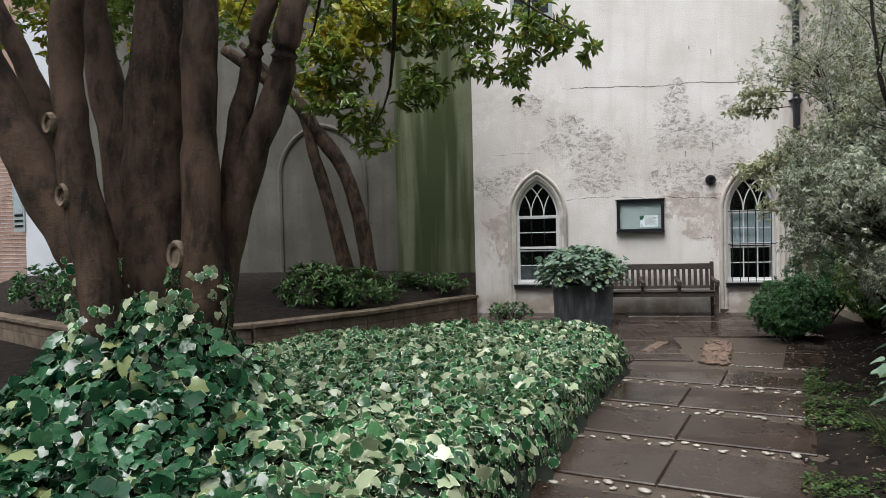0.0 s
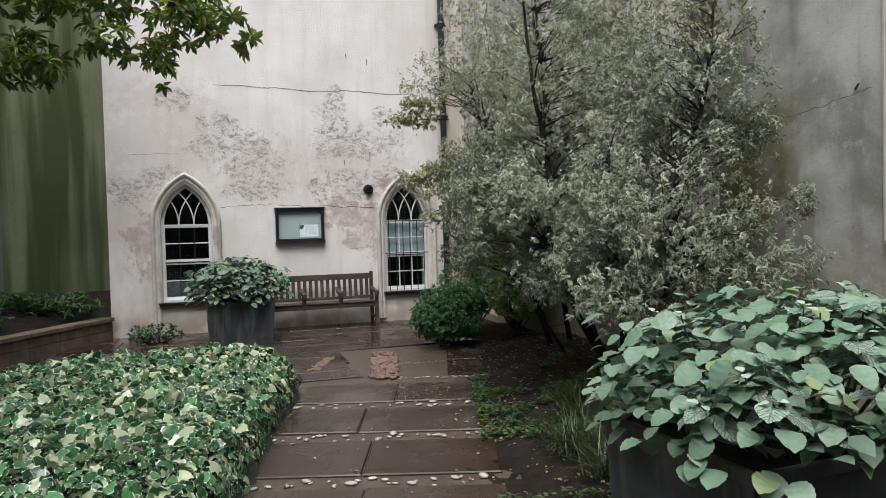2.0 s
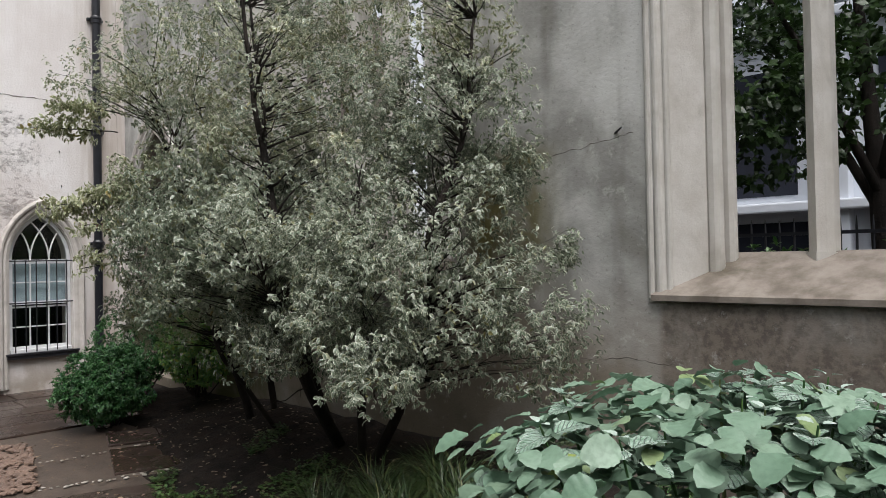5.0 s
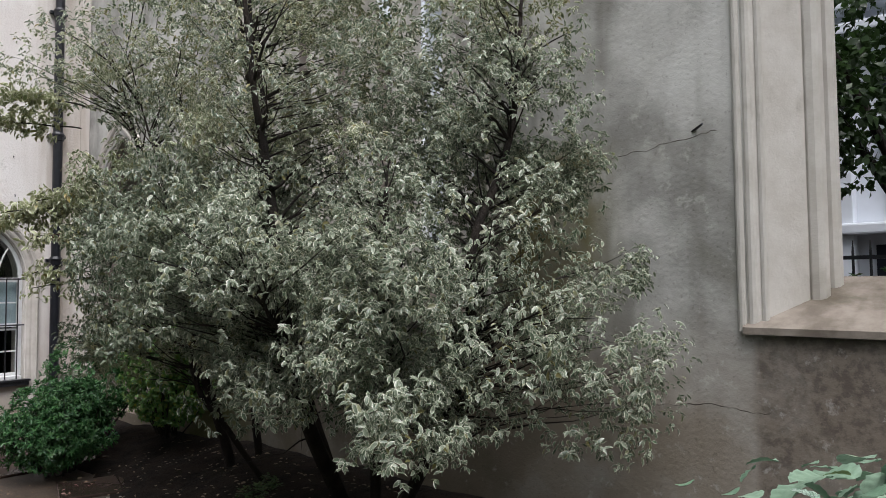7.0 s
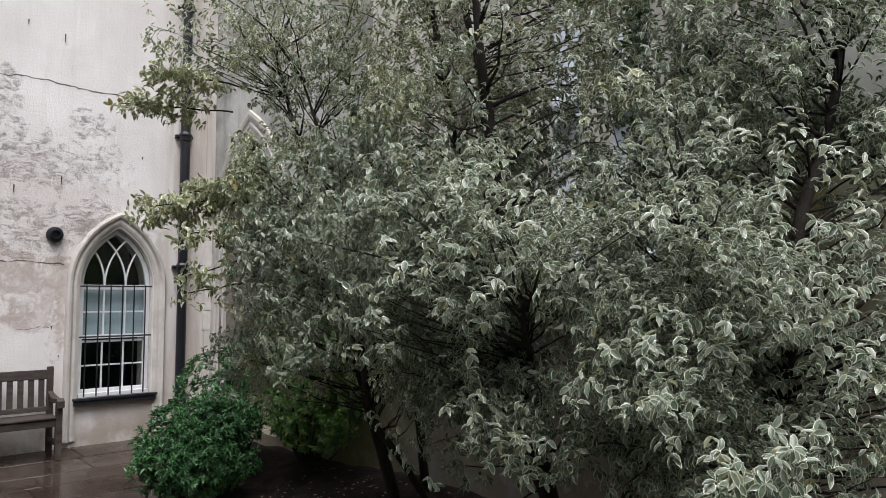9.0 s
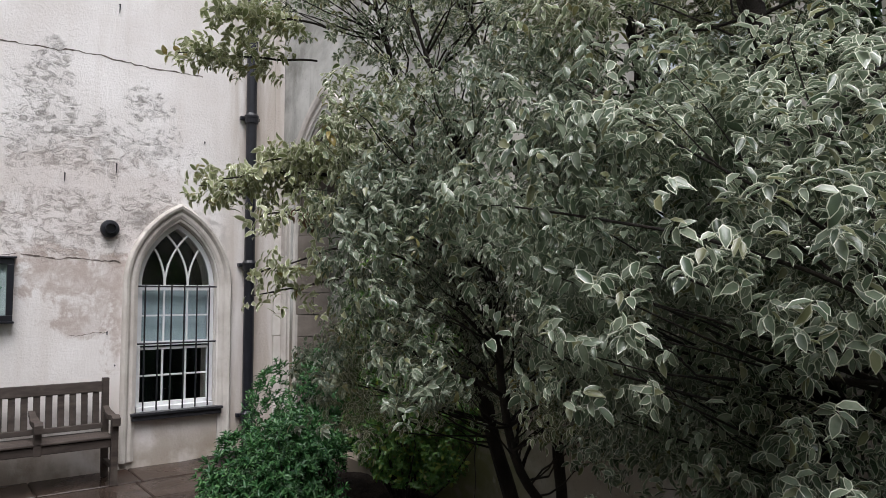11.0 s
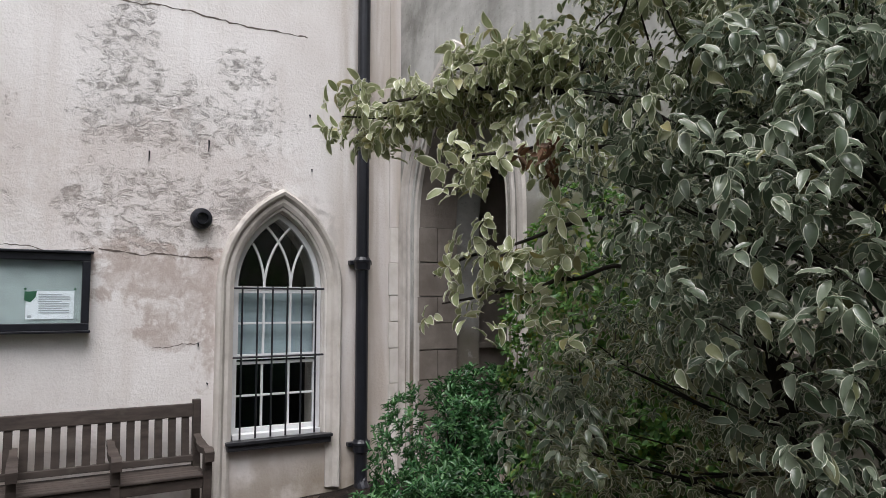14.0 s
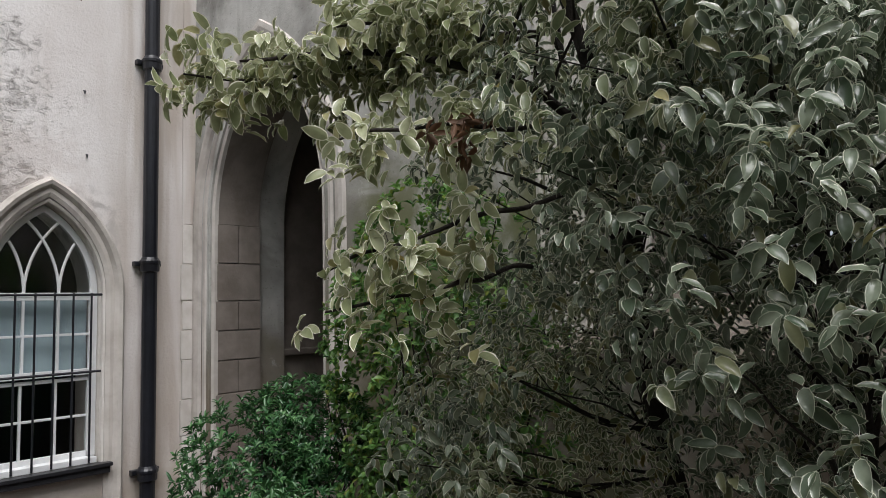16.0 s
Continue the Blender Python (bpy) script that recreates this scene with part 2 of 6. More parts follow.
def stem(name, pts, radii, mat, parent, seg=9, knobs=0.0):
    """A limb through a few points, smoothed and slightly knotted."""
    p = np.array(pts, float)
    k = len(p)
    s = np.linspace(0, k - 1, 6 * (k - 1) + 1)
    fine, rad = [], []
    for v in s:
        i = min(int(v), k - 2)
        f = v - i
        p0, p1, p2, p3 = p[max(i - 1, 0)], p[i], p[i + 1], p[min(i + 2, k - 1)]
        fine.append(0.5 * (2 * p1 + (p2 - p0) * f + (2 * p0 - 5 * p1 + 4 * p2 - p3) * f * f + (3 * p1 - p0 - 3 * p2 + p3) * f ** 3))
        rad.append(radii[i] + (radii[i + 1] - radii[i]) * f)
    bm = tube(bmesh.new(), fine, rad, seg)
    if knobs:
        for v in bm.verts:
            v.co += v.normal * 0 + Vector(noise.noise_vector(v.co * 5)) * knobs
    return smooth(part(name, bm, mat, parent))


# ---- surface materials ----
def make_facade():
    k = Mat("stained_white_render", 0.88, spec=0.25)
    z, x = k.axis(2), k.axis(0)
    tone = k.mix(k.ramp(k.noise(0.9, 4), .3, .72), (.70, .66, .64), (.84, .815, .805))
    tone = k.mix(k.mul(k.ramp(k.noise(1.0, 3, stretch=(5, 5, .5)), .48, .75), .35), tone, (.62, .565, .53))
    fine = k.ramp(k.noise(22, 6, .65, .4), .42, .62)
    ragged = k.mul(k.mul(k.mul(k.noise(2.6, 5, .7, .9), k.mul(k.noise(11, 5, .7, .5, (1, 1, .7)), .5), "ADD"), .75, "SUBTRACT"), 6.5)

    def area(patches, soft=1.5):
        """Where the paint is gone: ragged ovals (x, z, half width, half height)."""
        total = 0.0
        for cx, cz, rx, rz in patches:
            dx = k.mul(k.mul(x, cx, "SUBTRACT"), 1 / rx)
            dz = k.mul(k.mul(z, cz, "SUBTRACT"), 1 / rz)
            d = k.mul(k.mul(k.mul(k.mul(dx, dx), k.mul(dz, dz), "ADD"), .50), ragged, "ADD")
            total = k.mul(k.ramp(d, .35, soft, 1, 0), total, "MAXIMUM")
        return total

    grey = area([(-.70, 3.42, .25, .30), (-.14, 3.22, .55, .20), (-.79, 2.47, .18, .20), (-.29, 2.43, .36, .25), (.36, 2.58, .24, .16), (.32, 3.74, .16, .14), (-.55, 3.9, .12, .22),
                 (-2.24, 3.16, .50, .20), (-2.48, 3.52, .24, .13), (-2.04, 2.80, .40, .14), (-3.97, 2.39, .30, .16), (-3.45, 2.62, .32, .12), (-1.95, 2.42, .35, .12), (-3.2, 3.9, .2, .14)])
    speck = k.ramp(k.noise(9, 6, .72, .9, (1, 1, 1.5)), .42, .62)
    flake = k.mul(grey, speck)
    tone = k.mix(k.mul(flake, .88), tone, k.mix(fine, (.20, .187, .178), (.46, .43, .41)))
    pink = area([(-3.50, 3.20, .62, .65), (-3.95, 2.2, .35, .8), (-1.9, 2.75, .5, .35), (-.25, 2.55, .7, .35)], 2.2)
    tone = k.mix(k.mul(pink, .30), tone, (.50, .41, .37))
    sore = area([(-.32, 1.88, .44, .22), (-.22, 1.40, .32, .08), (-3.7, 1.5, .25, .4), (.1, 1.55, .12, .35)], 1.3)
    tone = k.mix(k.mul(sore, k.ramp(k.noise(6, 5, .65, .6), .34, .6, .25, .75)), tone, (.40, .32, .28))
    drip = k.mul(k.ramp(x, .90, 1.45), k.ramp(k.noise(1.4, 4, .55, .4, (4, 4, .35)), .32, .62, .25, 1))
    tone = k.mix(k.mul(drip, .70), tone, (.44, .37, .305))
    soot = k.mul(k.mul(k.ramp(x, .05, .35), k.ramp(x, 1.0, 1.35, 1, 0)), k.mul(k.ramp(z, 1.9, 2.2), k.ramp(z, 2.5, 2.75, 1, 0)))
    soot = k.mul(soot, k.ramp(k.noise(5, 5, .65, .6), .44, .62))
    tone = k.mix(k.mul(soot, .6), tone, (.27, .25, .235))
    # Darker, browner low down: staining, with the wall's lower shade put into the colour.
    brownish = k.mul(k.ramp(z, .2, 1.3, 1, 0), k.ramp(k.noise(1.6, 5, .6, .5, (1, 1, .6)), .36, .62))
    tone = k.mix(k.mul(brownish, .60), tone, (.43, .36, .295))
    # Last half metre: foot dirt and ground-level shade painted in together.
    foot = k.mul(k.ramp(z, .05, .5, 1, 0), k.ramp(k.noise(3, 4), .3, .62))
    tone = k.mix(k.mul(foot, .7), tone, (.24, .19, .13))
    tone = k.mix(k.mul(k.ramp(k.noise(60, 3), .62, .75), .3), tone, (.4, .36, .33))
    k.color(tone)
    h = k.mul(k.mul(flake, -.8), k.noise(35, 5, .65), "ADD")
    k.bump(k.mul(h, k.noise(4, 4), "ADD"), .012, .55)
    return k.m


def make_cement():
    k = Mat("weathered_cement_render", 0.9, spec=0.25)
    z, y = k.axis(2), k.axis(1)
    tone = k.mix(k.ramp(k.noise(1.1, 5, .6, .3), .34, .66), (.27, .265, .245), (.60, .595, .57))
    tone = k.mix(k.mul(k.ramp(k.noise(1.2, 3, stretch=(3, 3, .45)), .5, .72), .55), tone, (.155, .15, .125))
    olive = k.mul(k.ramp(k.noise(.8, 4, .55, .5), .42, .56), k.mul(k.ramp(z, 1.4, 3.0, 1, .1), k.ramp(y, -8.9, -8.2, .25, 1)))
    tone = k.mix(k.mul(olive, .75), tone, (.105, .09, .04))
    ochre = k.mul(k.mul(k.ramp(y, -8.15, -7.75), k.ramp(y, -7.3, -7.1, 1, 0)), k.mul(k.ramp(z, 1.2, 1.95), k.ramp(z, 2.45, 2.65, 1, 0)))
    ochre = k.mul(ochre, k.ramp(k.noise(2.4, 5, .6, .7), .26, .56, .2, 1))
    tone = k.mix(k.mul(ochre, .85), tone, (.15, .13, .035))
    low = k.mul(k.ramp(z, .9, 1.7, 1, 0), k.ramp(k.noise(2.2, 4), .25, .6, .55, 1))
    tone = k.mix(k.mul(low, .85), tone, (.25, .21, .165))
    worn = k.mul(k.mul(k.ramp(y, -8.86, -8.80, 1, 0), k.ramp(z, 1.40, 1.44, 1, 0)), k.ramp(k.noise(3.5, 5, .65, .5), .30, .60, .45, 1))
    tone = k.mix(k.mul(worn, .85), tone, k.mix(k.ramp(k.noise(14, 5, .7), .42, .60), (.20, .165, .135), (.105, .085, .07)))
    tone = k.mix(k.mul(k.ramp(k.noise(9, 6, .7), .58, .68), .4), tone, (.58, .57, .53))
    tone = k.mix(k.mul(k.ramp(k.noise(45, 4), .6, .7), .3), tone, (.1, .09, .07))
    moss = k.mul(k.mul(k.ramp(y, -4.6, -3.6), k.ramp(y, -2.3, -2.0, 1, 0)), k.mul(k.ramp(z, 2.2, 3.2, 1, 0), k.ramp(k.noise(2.6, 5, .6, .6), .34, .58)))
    tone = k.mix(k.mul(moss, .8), tone, (.12, .13, .045))
    k.color(tone).bump(k.mul(k.noise(30, 6, .7), k.noise(5, 4), "ADD"), .008, .4)
    return k.m


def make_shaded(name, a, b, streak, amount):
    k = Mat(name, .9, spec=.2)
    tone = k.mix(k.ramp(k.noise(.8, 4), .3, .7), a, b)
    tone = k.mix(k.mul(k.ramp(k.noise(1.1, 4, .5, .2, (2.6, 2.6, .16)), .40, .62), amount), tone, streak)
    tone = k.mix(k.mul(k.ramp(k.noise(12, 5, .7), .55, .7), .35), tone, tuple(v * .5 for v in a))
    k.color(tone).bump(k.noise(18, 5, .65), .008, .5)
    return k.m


def make_stone(name, a, b, dark):
    k = Mat(name, .88, spec=.25)
    tone = k.mix(k.ramp(k.noise(5, 5, .6), .3, .7), a, b)
    tone = k.mix(k.mul(k.own(), .35), tone, tuple(v * .7 for v in a))
    tone = k.mix(k.mul(k.ramp(k.noise(2.2, 4, .6, .5, (1, 1, .5)), .52, .7), .6), tone, dark)
    k.color(tone).bump(k.mul(k.noise(40, 6, .7), k.noise(7, 4), "ADD"), .006, .6)
    return k.m


def make_paving():
    k = Mat("wet_flagstone", .25, spec=.20)
    tone = k.mix(k.ramp(k.noise(2.4, 5), .3, .7), (.020, .0125, .0095), (.046, .028, .021))
    tone = k.mix(k.mul(k.own(), .55), tone, (.058, .044, .037))
    tone = k.mix(k.mul(k.ramp(k.noise(30, 5, .7), .58, .7), .45), tone, (.18, .14, .105))
    k.color(tone)
    k.rough(k.ramp(k.noise(1.3, 4, .55, .4), .36, .60, .05, .34))
    k.bump(k.mul(k.mul(k.noise(9, 4), 1.5), k.noise(45, 5), "ADD"), .003, .35)
    return k.m


def make_soil():
    k = Mat("damp_soil", .92, spec=.25)
    tone = k.mix(k.ramp(k.noise(5, 6, .7), .35, .65), (.008, .006, .005), (.030, .021, .016))
    tone = k.mix(k.mul(k.ramp(k.noise(26, 4, .7), .63, .7), .6), tone, (.09, .06, .04))
    k.color(tone).bump(k.mul(k.noise(14, 6, .75), k.noise(60, 4, .7), "ADD"), .035, .9)
    return k.m


def make_leaf(name, a, b, rim=None, cut=.72, rough=.35, old=None, share=.06, spec=.5, thin=.18, wet=0.0):
    """Leaf skin: two greens leaf by leaf, an optional pale margin, a few old leaves."""
    k = Mat(name, rough, spec=spec)
    r = k.island()
    tone = k.mix(r, a, b)
    tone = k.mix(k.mul(k.ramp(k.noise(55, 3), .4, .7), .3), tone, tuple(v * .6 for v in a))
    if rim:
        tone = k.mix(k.ramp(k.attr("rim"), cut - .07, cut + .07), tone, rim)
    if old:
        pick = k.ramp(k.noise(1.7, 2), .60, .72)
        h = k.mul(k.mul(r, 37.7), 1.0, "MODULO")
        tone = k.mix(k.mul(k.ramp(h, 1 - share - .02, 1 - share), k.mul(pick, .5, "ADD")), tone, old)
    k.color(tone)
    k.bump(k.noise(90, 3), .002, .4)
    k.b.inputs["Coat Weight"].default_value = wet
    k.b.inputs["Coat Roughness"].default_value = .12
    if thin:
        tr = k.node("ShaderNodeBsdfTranslucent")
        k.link(tone, tr.inputs["Color"])
        mx = k.node("ShaderNodeMixShader", Fac=thin)
        k.link(k.b.outputs[0], mx.inputs[1])
        k.link(tr.outputs[0], mx.inputs[2])
        k.link(mx.outputs[0], k.t.nodes["Material Output"].inputs["Surface"])
    return k.m


def make_bark(name, a, b):
    k = Mat(name, .85, spec=.3)
    tone = k.mix(k.ramp(k.noise(9, 5, .65, .3, (1, 1, .35)), .3, .7), a, b)
    tone = k.mix(k.mul(k.ramp(k.noise(2.3, 3), .5, .65), .45), tone, tuple(v * 1.5 for v in b))
    ring = k.noise(9, 5, .7, .8, (.8, .8, 2.2))
    tone = k.mix(k.mul(k.ramp(ring, .6, .7), .4), tone, tuple(v * .5 for v in a))
    tone = k.mix(k.mul(k.ramp(k.noise(48, 4, .7), .60, .72), .5), tone, tuple(v * 1.9 for v in b))
    k.color(tone).bump(k.mul(k.noise(34, 6, .75, .3, (1, 1, .6)), k.mul(ring, .5), "ADD"), .018, .9)
    return k.m


def make_wood():
    k = Mat("weathered_teak", .7, spec=.3)
    tone = k.mix(k.ramp(k.noise(14, 6, .65, .2, (.25, 1, 1)), .32, .68), (.028, .021, .018), (.075, .058, .050))
    tone = k.mix(k.mul(k.own(), .5), tone, (.05, .04, .035))
    tone = k.mix(k.mul(k.ramp(k.noise(5, 4), .58, .7), .4), tone, (.12, .105, .09))
    k.color(tone).bump(k.noise(50, 5, .7, 0, (.2, 1, 1)), .003, .6)
    return k.m


def make_lead():
    k = Mat("dull_lead_sheet", .55, .0, .5)
    tone = k.mix(k.ramp(k.noise(2.5, 5, .6, .4), .3, .7), (.035, .04, .045), (.085, .095, .105))
    tone = k.mix(k.mul(k.ramp(k.noise(2.0, 4, .55, .3, (5, 5, .5)), .5, .68), .55), tone, (.17, .18, .185))
    k.color(tone).rough(k.ramp(k.noise(6, 4), .3, .7, .4, .7)).bump(k.noise(12, 4), .004, .35)
    return k.m


def make_glass():
    k = Mat("window_glass", .03)
    k.b.inputs["Transmission Weight"].default_value = 1.0
    k.b.inputs["IOR"].default_value = 1.45
    k.color((.85, .9, .9))
    k.bump(k.noise(3, 2), .01, .08)
    return k.m


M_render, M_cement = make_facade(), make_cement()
# The trees' shade on the recess is put into this darker grey.
M_recess = make_shaded("shaded_grey_render", (.10, .096, .084), (.165, .157, .14), (.085, .08, .065), .5)
M_green = make_shaded("algae_render", (.125, .14, .085), (.17, .185, .12), (.035, .05, .018), .9)
M_trim = make_stone("pale_painted_stone", (.63, .59, .545), (.76, .725, .69), (.36, .32, .28))
M_hood = make_stone("weathered_hood_stone", (.52, .48, .44), (.68, .64, .60), (.26, .235, .21))
M_jamb = make_stone("limestone_jamb", (.50, .475, .43), (.60, .58, .54), (.27, .245, .20))
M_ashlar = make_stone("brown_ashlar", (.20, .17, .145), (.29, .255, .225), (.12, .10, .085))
M_ledge = make_stone("mossy_stone_ledge", (.16, .135, .11), (.32, .28, .24), (.075, .065, .04))
M_paving, M_soil, M_wood, M_lead, M_glass = make_paving(), make_soil(), make_wood(), make_lead(), make_glass()
M_mortar = plain("sandy_mortar", (.075, .056, .043), .5, vary=.4, scale=30, bump=.004)
M_pebble = plain("pale_pebble", (.38, .35, .31), .35, vary=.4, scale=6, bump=0)
M_cobble = plain("buff_cobble", (.15, .10, .075), .4, vary=.45, scale=8, bump=.002)
M_bedwall = make_stone("old_kerb_stone", (.13, .10, .075), (.24, .19, .145), (.06, .05, .035))
M_white = plain("white_gloss_paint", (.72, .73, .74), .4, vary=.08)
M_iron = plain("black_iron_paint", (.012, .013, .018), .35, vary=.4)
M_sill = plain("black_stone_sill", (.022, .022, .026), .4, vary=.4)
# Near-black navy; the darkness of rooms and openings is put into this colour.
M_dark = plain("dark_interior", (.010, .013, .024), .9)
M_blind = plain("grey_blue_blind", (.36, .43, .46), .7, vary=.1, scale=4)
M_curtain = plain("dim_blue_curtain", (.085, .10, .115), .8, vary=.2, scale=6)
M_board = plain("grey_pinboard", (.34, .39, .39), .8, vary=.12)
M_paper = plain("white_paper", (.74, .76, .80), .7, vary=.04)
M_ink = plain("grey_print", (.30, .32, .34), .8)
M_inkgreen = plain("dark_green_print", (.02, .10, .05), .7)
M_bark = make_bark("magnolia_bark", (.013, .0085, .006), (.115, .074, .052))
M_barkdark = make_bark("wet_dark_bark", (.012, .010, .009), (.035, .027, .022))
M_scar = plain("cut_wood_scar", (.20, .15, .11), .85, vary=.4, scale=40, bump=.01)
M_varieg = make_leaf("variegated_leaf", (.085, .125, .075), (.28, .325, .235), (.76, .78, .64), .82, .24, (.26, .24, .10), .06, thin=.38, wet=.35)
M_warmleaf = make_leaf("warm_variegated_leaf", (.13, .17, .08), (.33, .36, .22), (.80, .80, .64), .74, .24, (.30, .24, .08), .08, thin=.30)
# Own yellow tint, plus the spray's brighter light put into the colour.
M_litspray = make_leaf("lit_yellowish_variegated_leaf", (.24, .28, .13), (.50, .52, .33), (.90, .89, .74), .74, .24, (.30, .24, .08), .08, thin=.30)
M_brown = make_leaf("dead_leaf", (.15, .070, .030), (.09, .05, .028), None, .7, .7)
M_ivy = make_leaf("ivy_leaf", (.005, .045, .018), (.12, .32, .13), (.74, .80, .60), .86, .16, (.76, .80, .54), .28, wet=.4)
# Darker copy of the ivy leaf: tree shade painted in, and less variegation.
M_ivyshaded = make_leaf("shaded_plain_ivy_leaf", (.006, .045, .022), (.06, .185, .085), (.36, .46, .28), .94, .14, (.55, .58, .26), .08, wet=.4)
M_magleaf = make_leaf("magnolia_leaf", (.075, .14, .03), (.21, .29, .06), None, .7, .22, (.34, .30, .04), .14, thin=.45, wet=.3)
M_yellow = make_leaf("yellowing_leaf", (.30, .34, .04), (.42, .38, .05), None, .7, .4, (.25, .12, .02), .15, thin=.4)
M_bushleaf = make_leaf("bright_bush_leaf", (.028, .11, .034), (.105, .235, .08), None, .7, .25, (.02, .06, .03), .3)
M_silver = make_leaf("grey_green_leaf", (.10, .17, .115), (.17, .25, .17), None, .7, .55, (.20, .22, .06), .05)
M_grass = make_leaf("grass_blade", (.015, .036, .010), (.05, .078, .024), None, .7, .4, (.16, .14, .05), .12)
M_herb = make_leaf("low_herb_leaf", (.035, .10, .028), (.10, .19, .055), None, .7, .4, (.12, .10, .04), .1)
M_climber = make_leaf("climber_leaf", (.045, .13, .03), (.17, .32, .07), None, .7, .35, (.30, .30, .05), .12, thin=.35)
M_cover = make_leaf("ground_cover_leaf", (.022, .060, .014), (.085, .155, .04), None, .7, .4, (.12, .10, .04), .12)
M_streetleaf = make_leaf("street_tree_leaf", (.02, .045, .012), (.05, .10, .025), None, .7, .35, thin=.35)
M_rust = make_leaf("rust_pink_leaf", (.17, .085, .07), (.24, .13, .11), None, .7, .5)
M_litter = plain("fallen_leaf", (.22, .16, .11), .6, vary=.5, scale=3, bump=0)
M_white_building = plain("white_stucco", (.62, .65, .70), .8, vary=.08, scale=2)
M_brick = plain("pale_brick", (.38, .25, .20), .85, vary=.3)


# ---- the large structure ----
NAVE_X, CORNER_X = 1.86, -4.30
WINDOWS = (-3.105, 0.695)
GROUND_TOP = -0.06


def structure(ob, label, category):
    return tagged(ob, label, category, kind="structure")


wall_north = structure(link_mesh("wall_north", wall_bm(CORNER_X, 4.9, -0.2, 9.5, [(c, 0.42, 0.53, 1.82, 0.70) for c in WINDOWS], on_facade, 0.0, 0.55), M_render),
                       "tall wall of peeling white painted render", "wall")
DOOR = (-1.02, 0.77, 0.15, 2.40, 1.28)
LIGHTS = ((-10.50, 1.70, 1.42, 5.6, 2.4), (-5.31, 1.70, 1.42, 5.6, 2.4))
wall_east = structure(link_mesh("wall_east", wall_bm(-24, -0.002, -0.2, 9.5, [LIGHTS[0], LIGHTS[1], DOOR], on_nave, 0.0, 0.75), M_cement),
                      "ruined church wall of weathered grey render", "wall")
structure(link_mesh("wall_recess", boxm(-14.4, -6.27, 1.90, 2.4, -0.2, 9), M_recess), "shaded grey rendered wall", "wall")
structure(link_mesh("wall_pier", boxm(-6.27, CORNER_X + .25, 1.72, 2.4, -0.2, 9), M_green), "wall streaked with green algae", "wall")

# Unseen walls, added to cut low sky light and darken the panes' reflections.
structure(link_mesh("sky_blocker_south", boxm(-20, NAVE_X - .003, -23.5, -23, -.2, 9), M_recess), "unseen wall added behind the view to darken reflections", "wall")
structure(link_mesh("sky_blocker_west", boxm(-34, -33, -40, 24, -.2, 16), M_recess), "unseen tall wall added to block low sky light", "wall")


def soil_height(x, y):
    """The beds rise from the path towards the ruined wall; level elsewhere."""
    edge = -0.62 + 0.30 * (y + 7.2)
    if y > -3.4:
        edge = 0.62
    h = 0.0
    if x > edge:
        f = min(1, (x - edge) / 1.5)
        far = min(1, max(0, (-1.6 - y) / 3.0))
        h = (0.08 + 0.16 * far) * f * f * (3 - 2 * f) + 0.03
        h += 0.035 * noise.noise(Vector((x * 2.3, y * 2.3, 0))) + 0.02 * noise.noise(Vector((x * 7, y * 7, 3)))
    return h


def build_ground():
    bm = bmesh.new()
    xs = [-400, -60, -20, -8, -5, -3.4] + [-1.6 + .1 * i for i in range(35)] + [2.0, 2.6, 3.2, 20, 60, 400]
    ys = [-400, -60, -24, -16, -13] + [-12 + .12 * i for i in range(101)] + [0.3, 6, 20, 60, 400]
    grid = [[bm.verts.new((x, y, GROUND_TOP + (soil_height(x, y) + .015 if -1.6 < x < 2.0 and -12 < y < .1 else 0))) for y in ys] for x in xs]
    for a, b in zip(grid, grid[1:]):
        for i in range(len(ys) - 1):
            bm.faces.new((a[i], b[i], b[i + 1], a[i + 1]))
    return structure(smooth(link_mesh("ground", bm, M_soil)), "dark damp soil with leaf litter", "ground")


build_ground()

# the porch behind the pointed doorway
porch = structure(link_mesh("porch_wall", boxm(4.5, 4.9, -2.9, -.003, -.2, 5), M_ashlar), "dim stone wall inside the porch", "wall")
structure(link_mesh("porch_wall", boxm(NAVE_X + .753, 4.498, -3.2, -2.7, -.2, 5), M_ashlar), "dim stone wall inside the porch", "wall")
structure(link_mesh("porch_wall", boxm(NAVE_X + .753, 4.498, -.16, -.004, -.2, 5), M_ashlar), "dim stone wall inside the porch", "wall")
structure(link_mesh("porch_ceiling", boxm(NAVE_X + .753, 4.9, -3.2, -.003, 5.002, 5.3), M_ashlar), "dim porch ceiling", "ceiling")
structure(link_mesh("porch_ledge", boxm(NAVE_X + .76, 4.49, -.21, -.162, 1.24, 1.30, .01), M_ashlar), "thin stone string course in the porch", "trim")


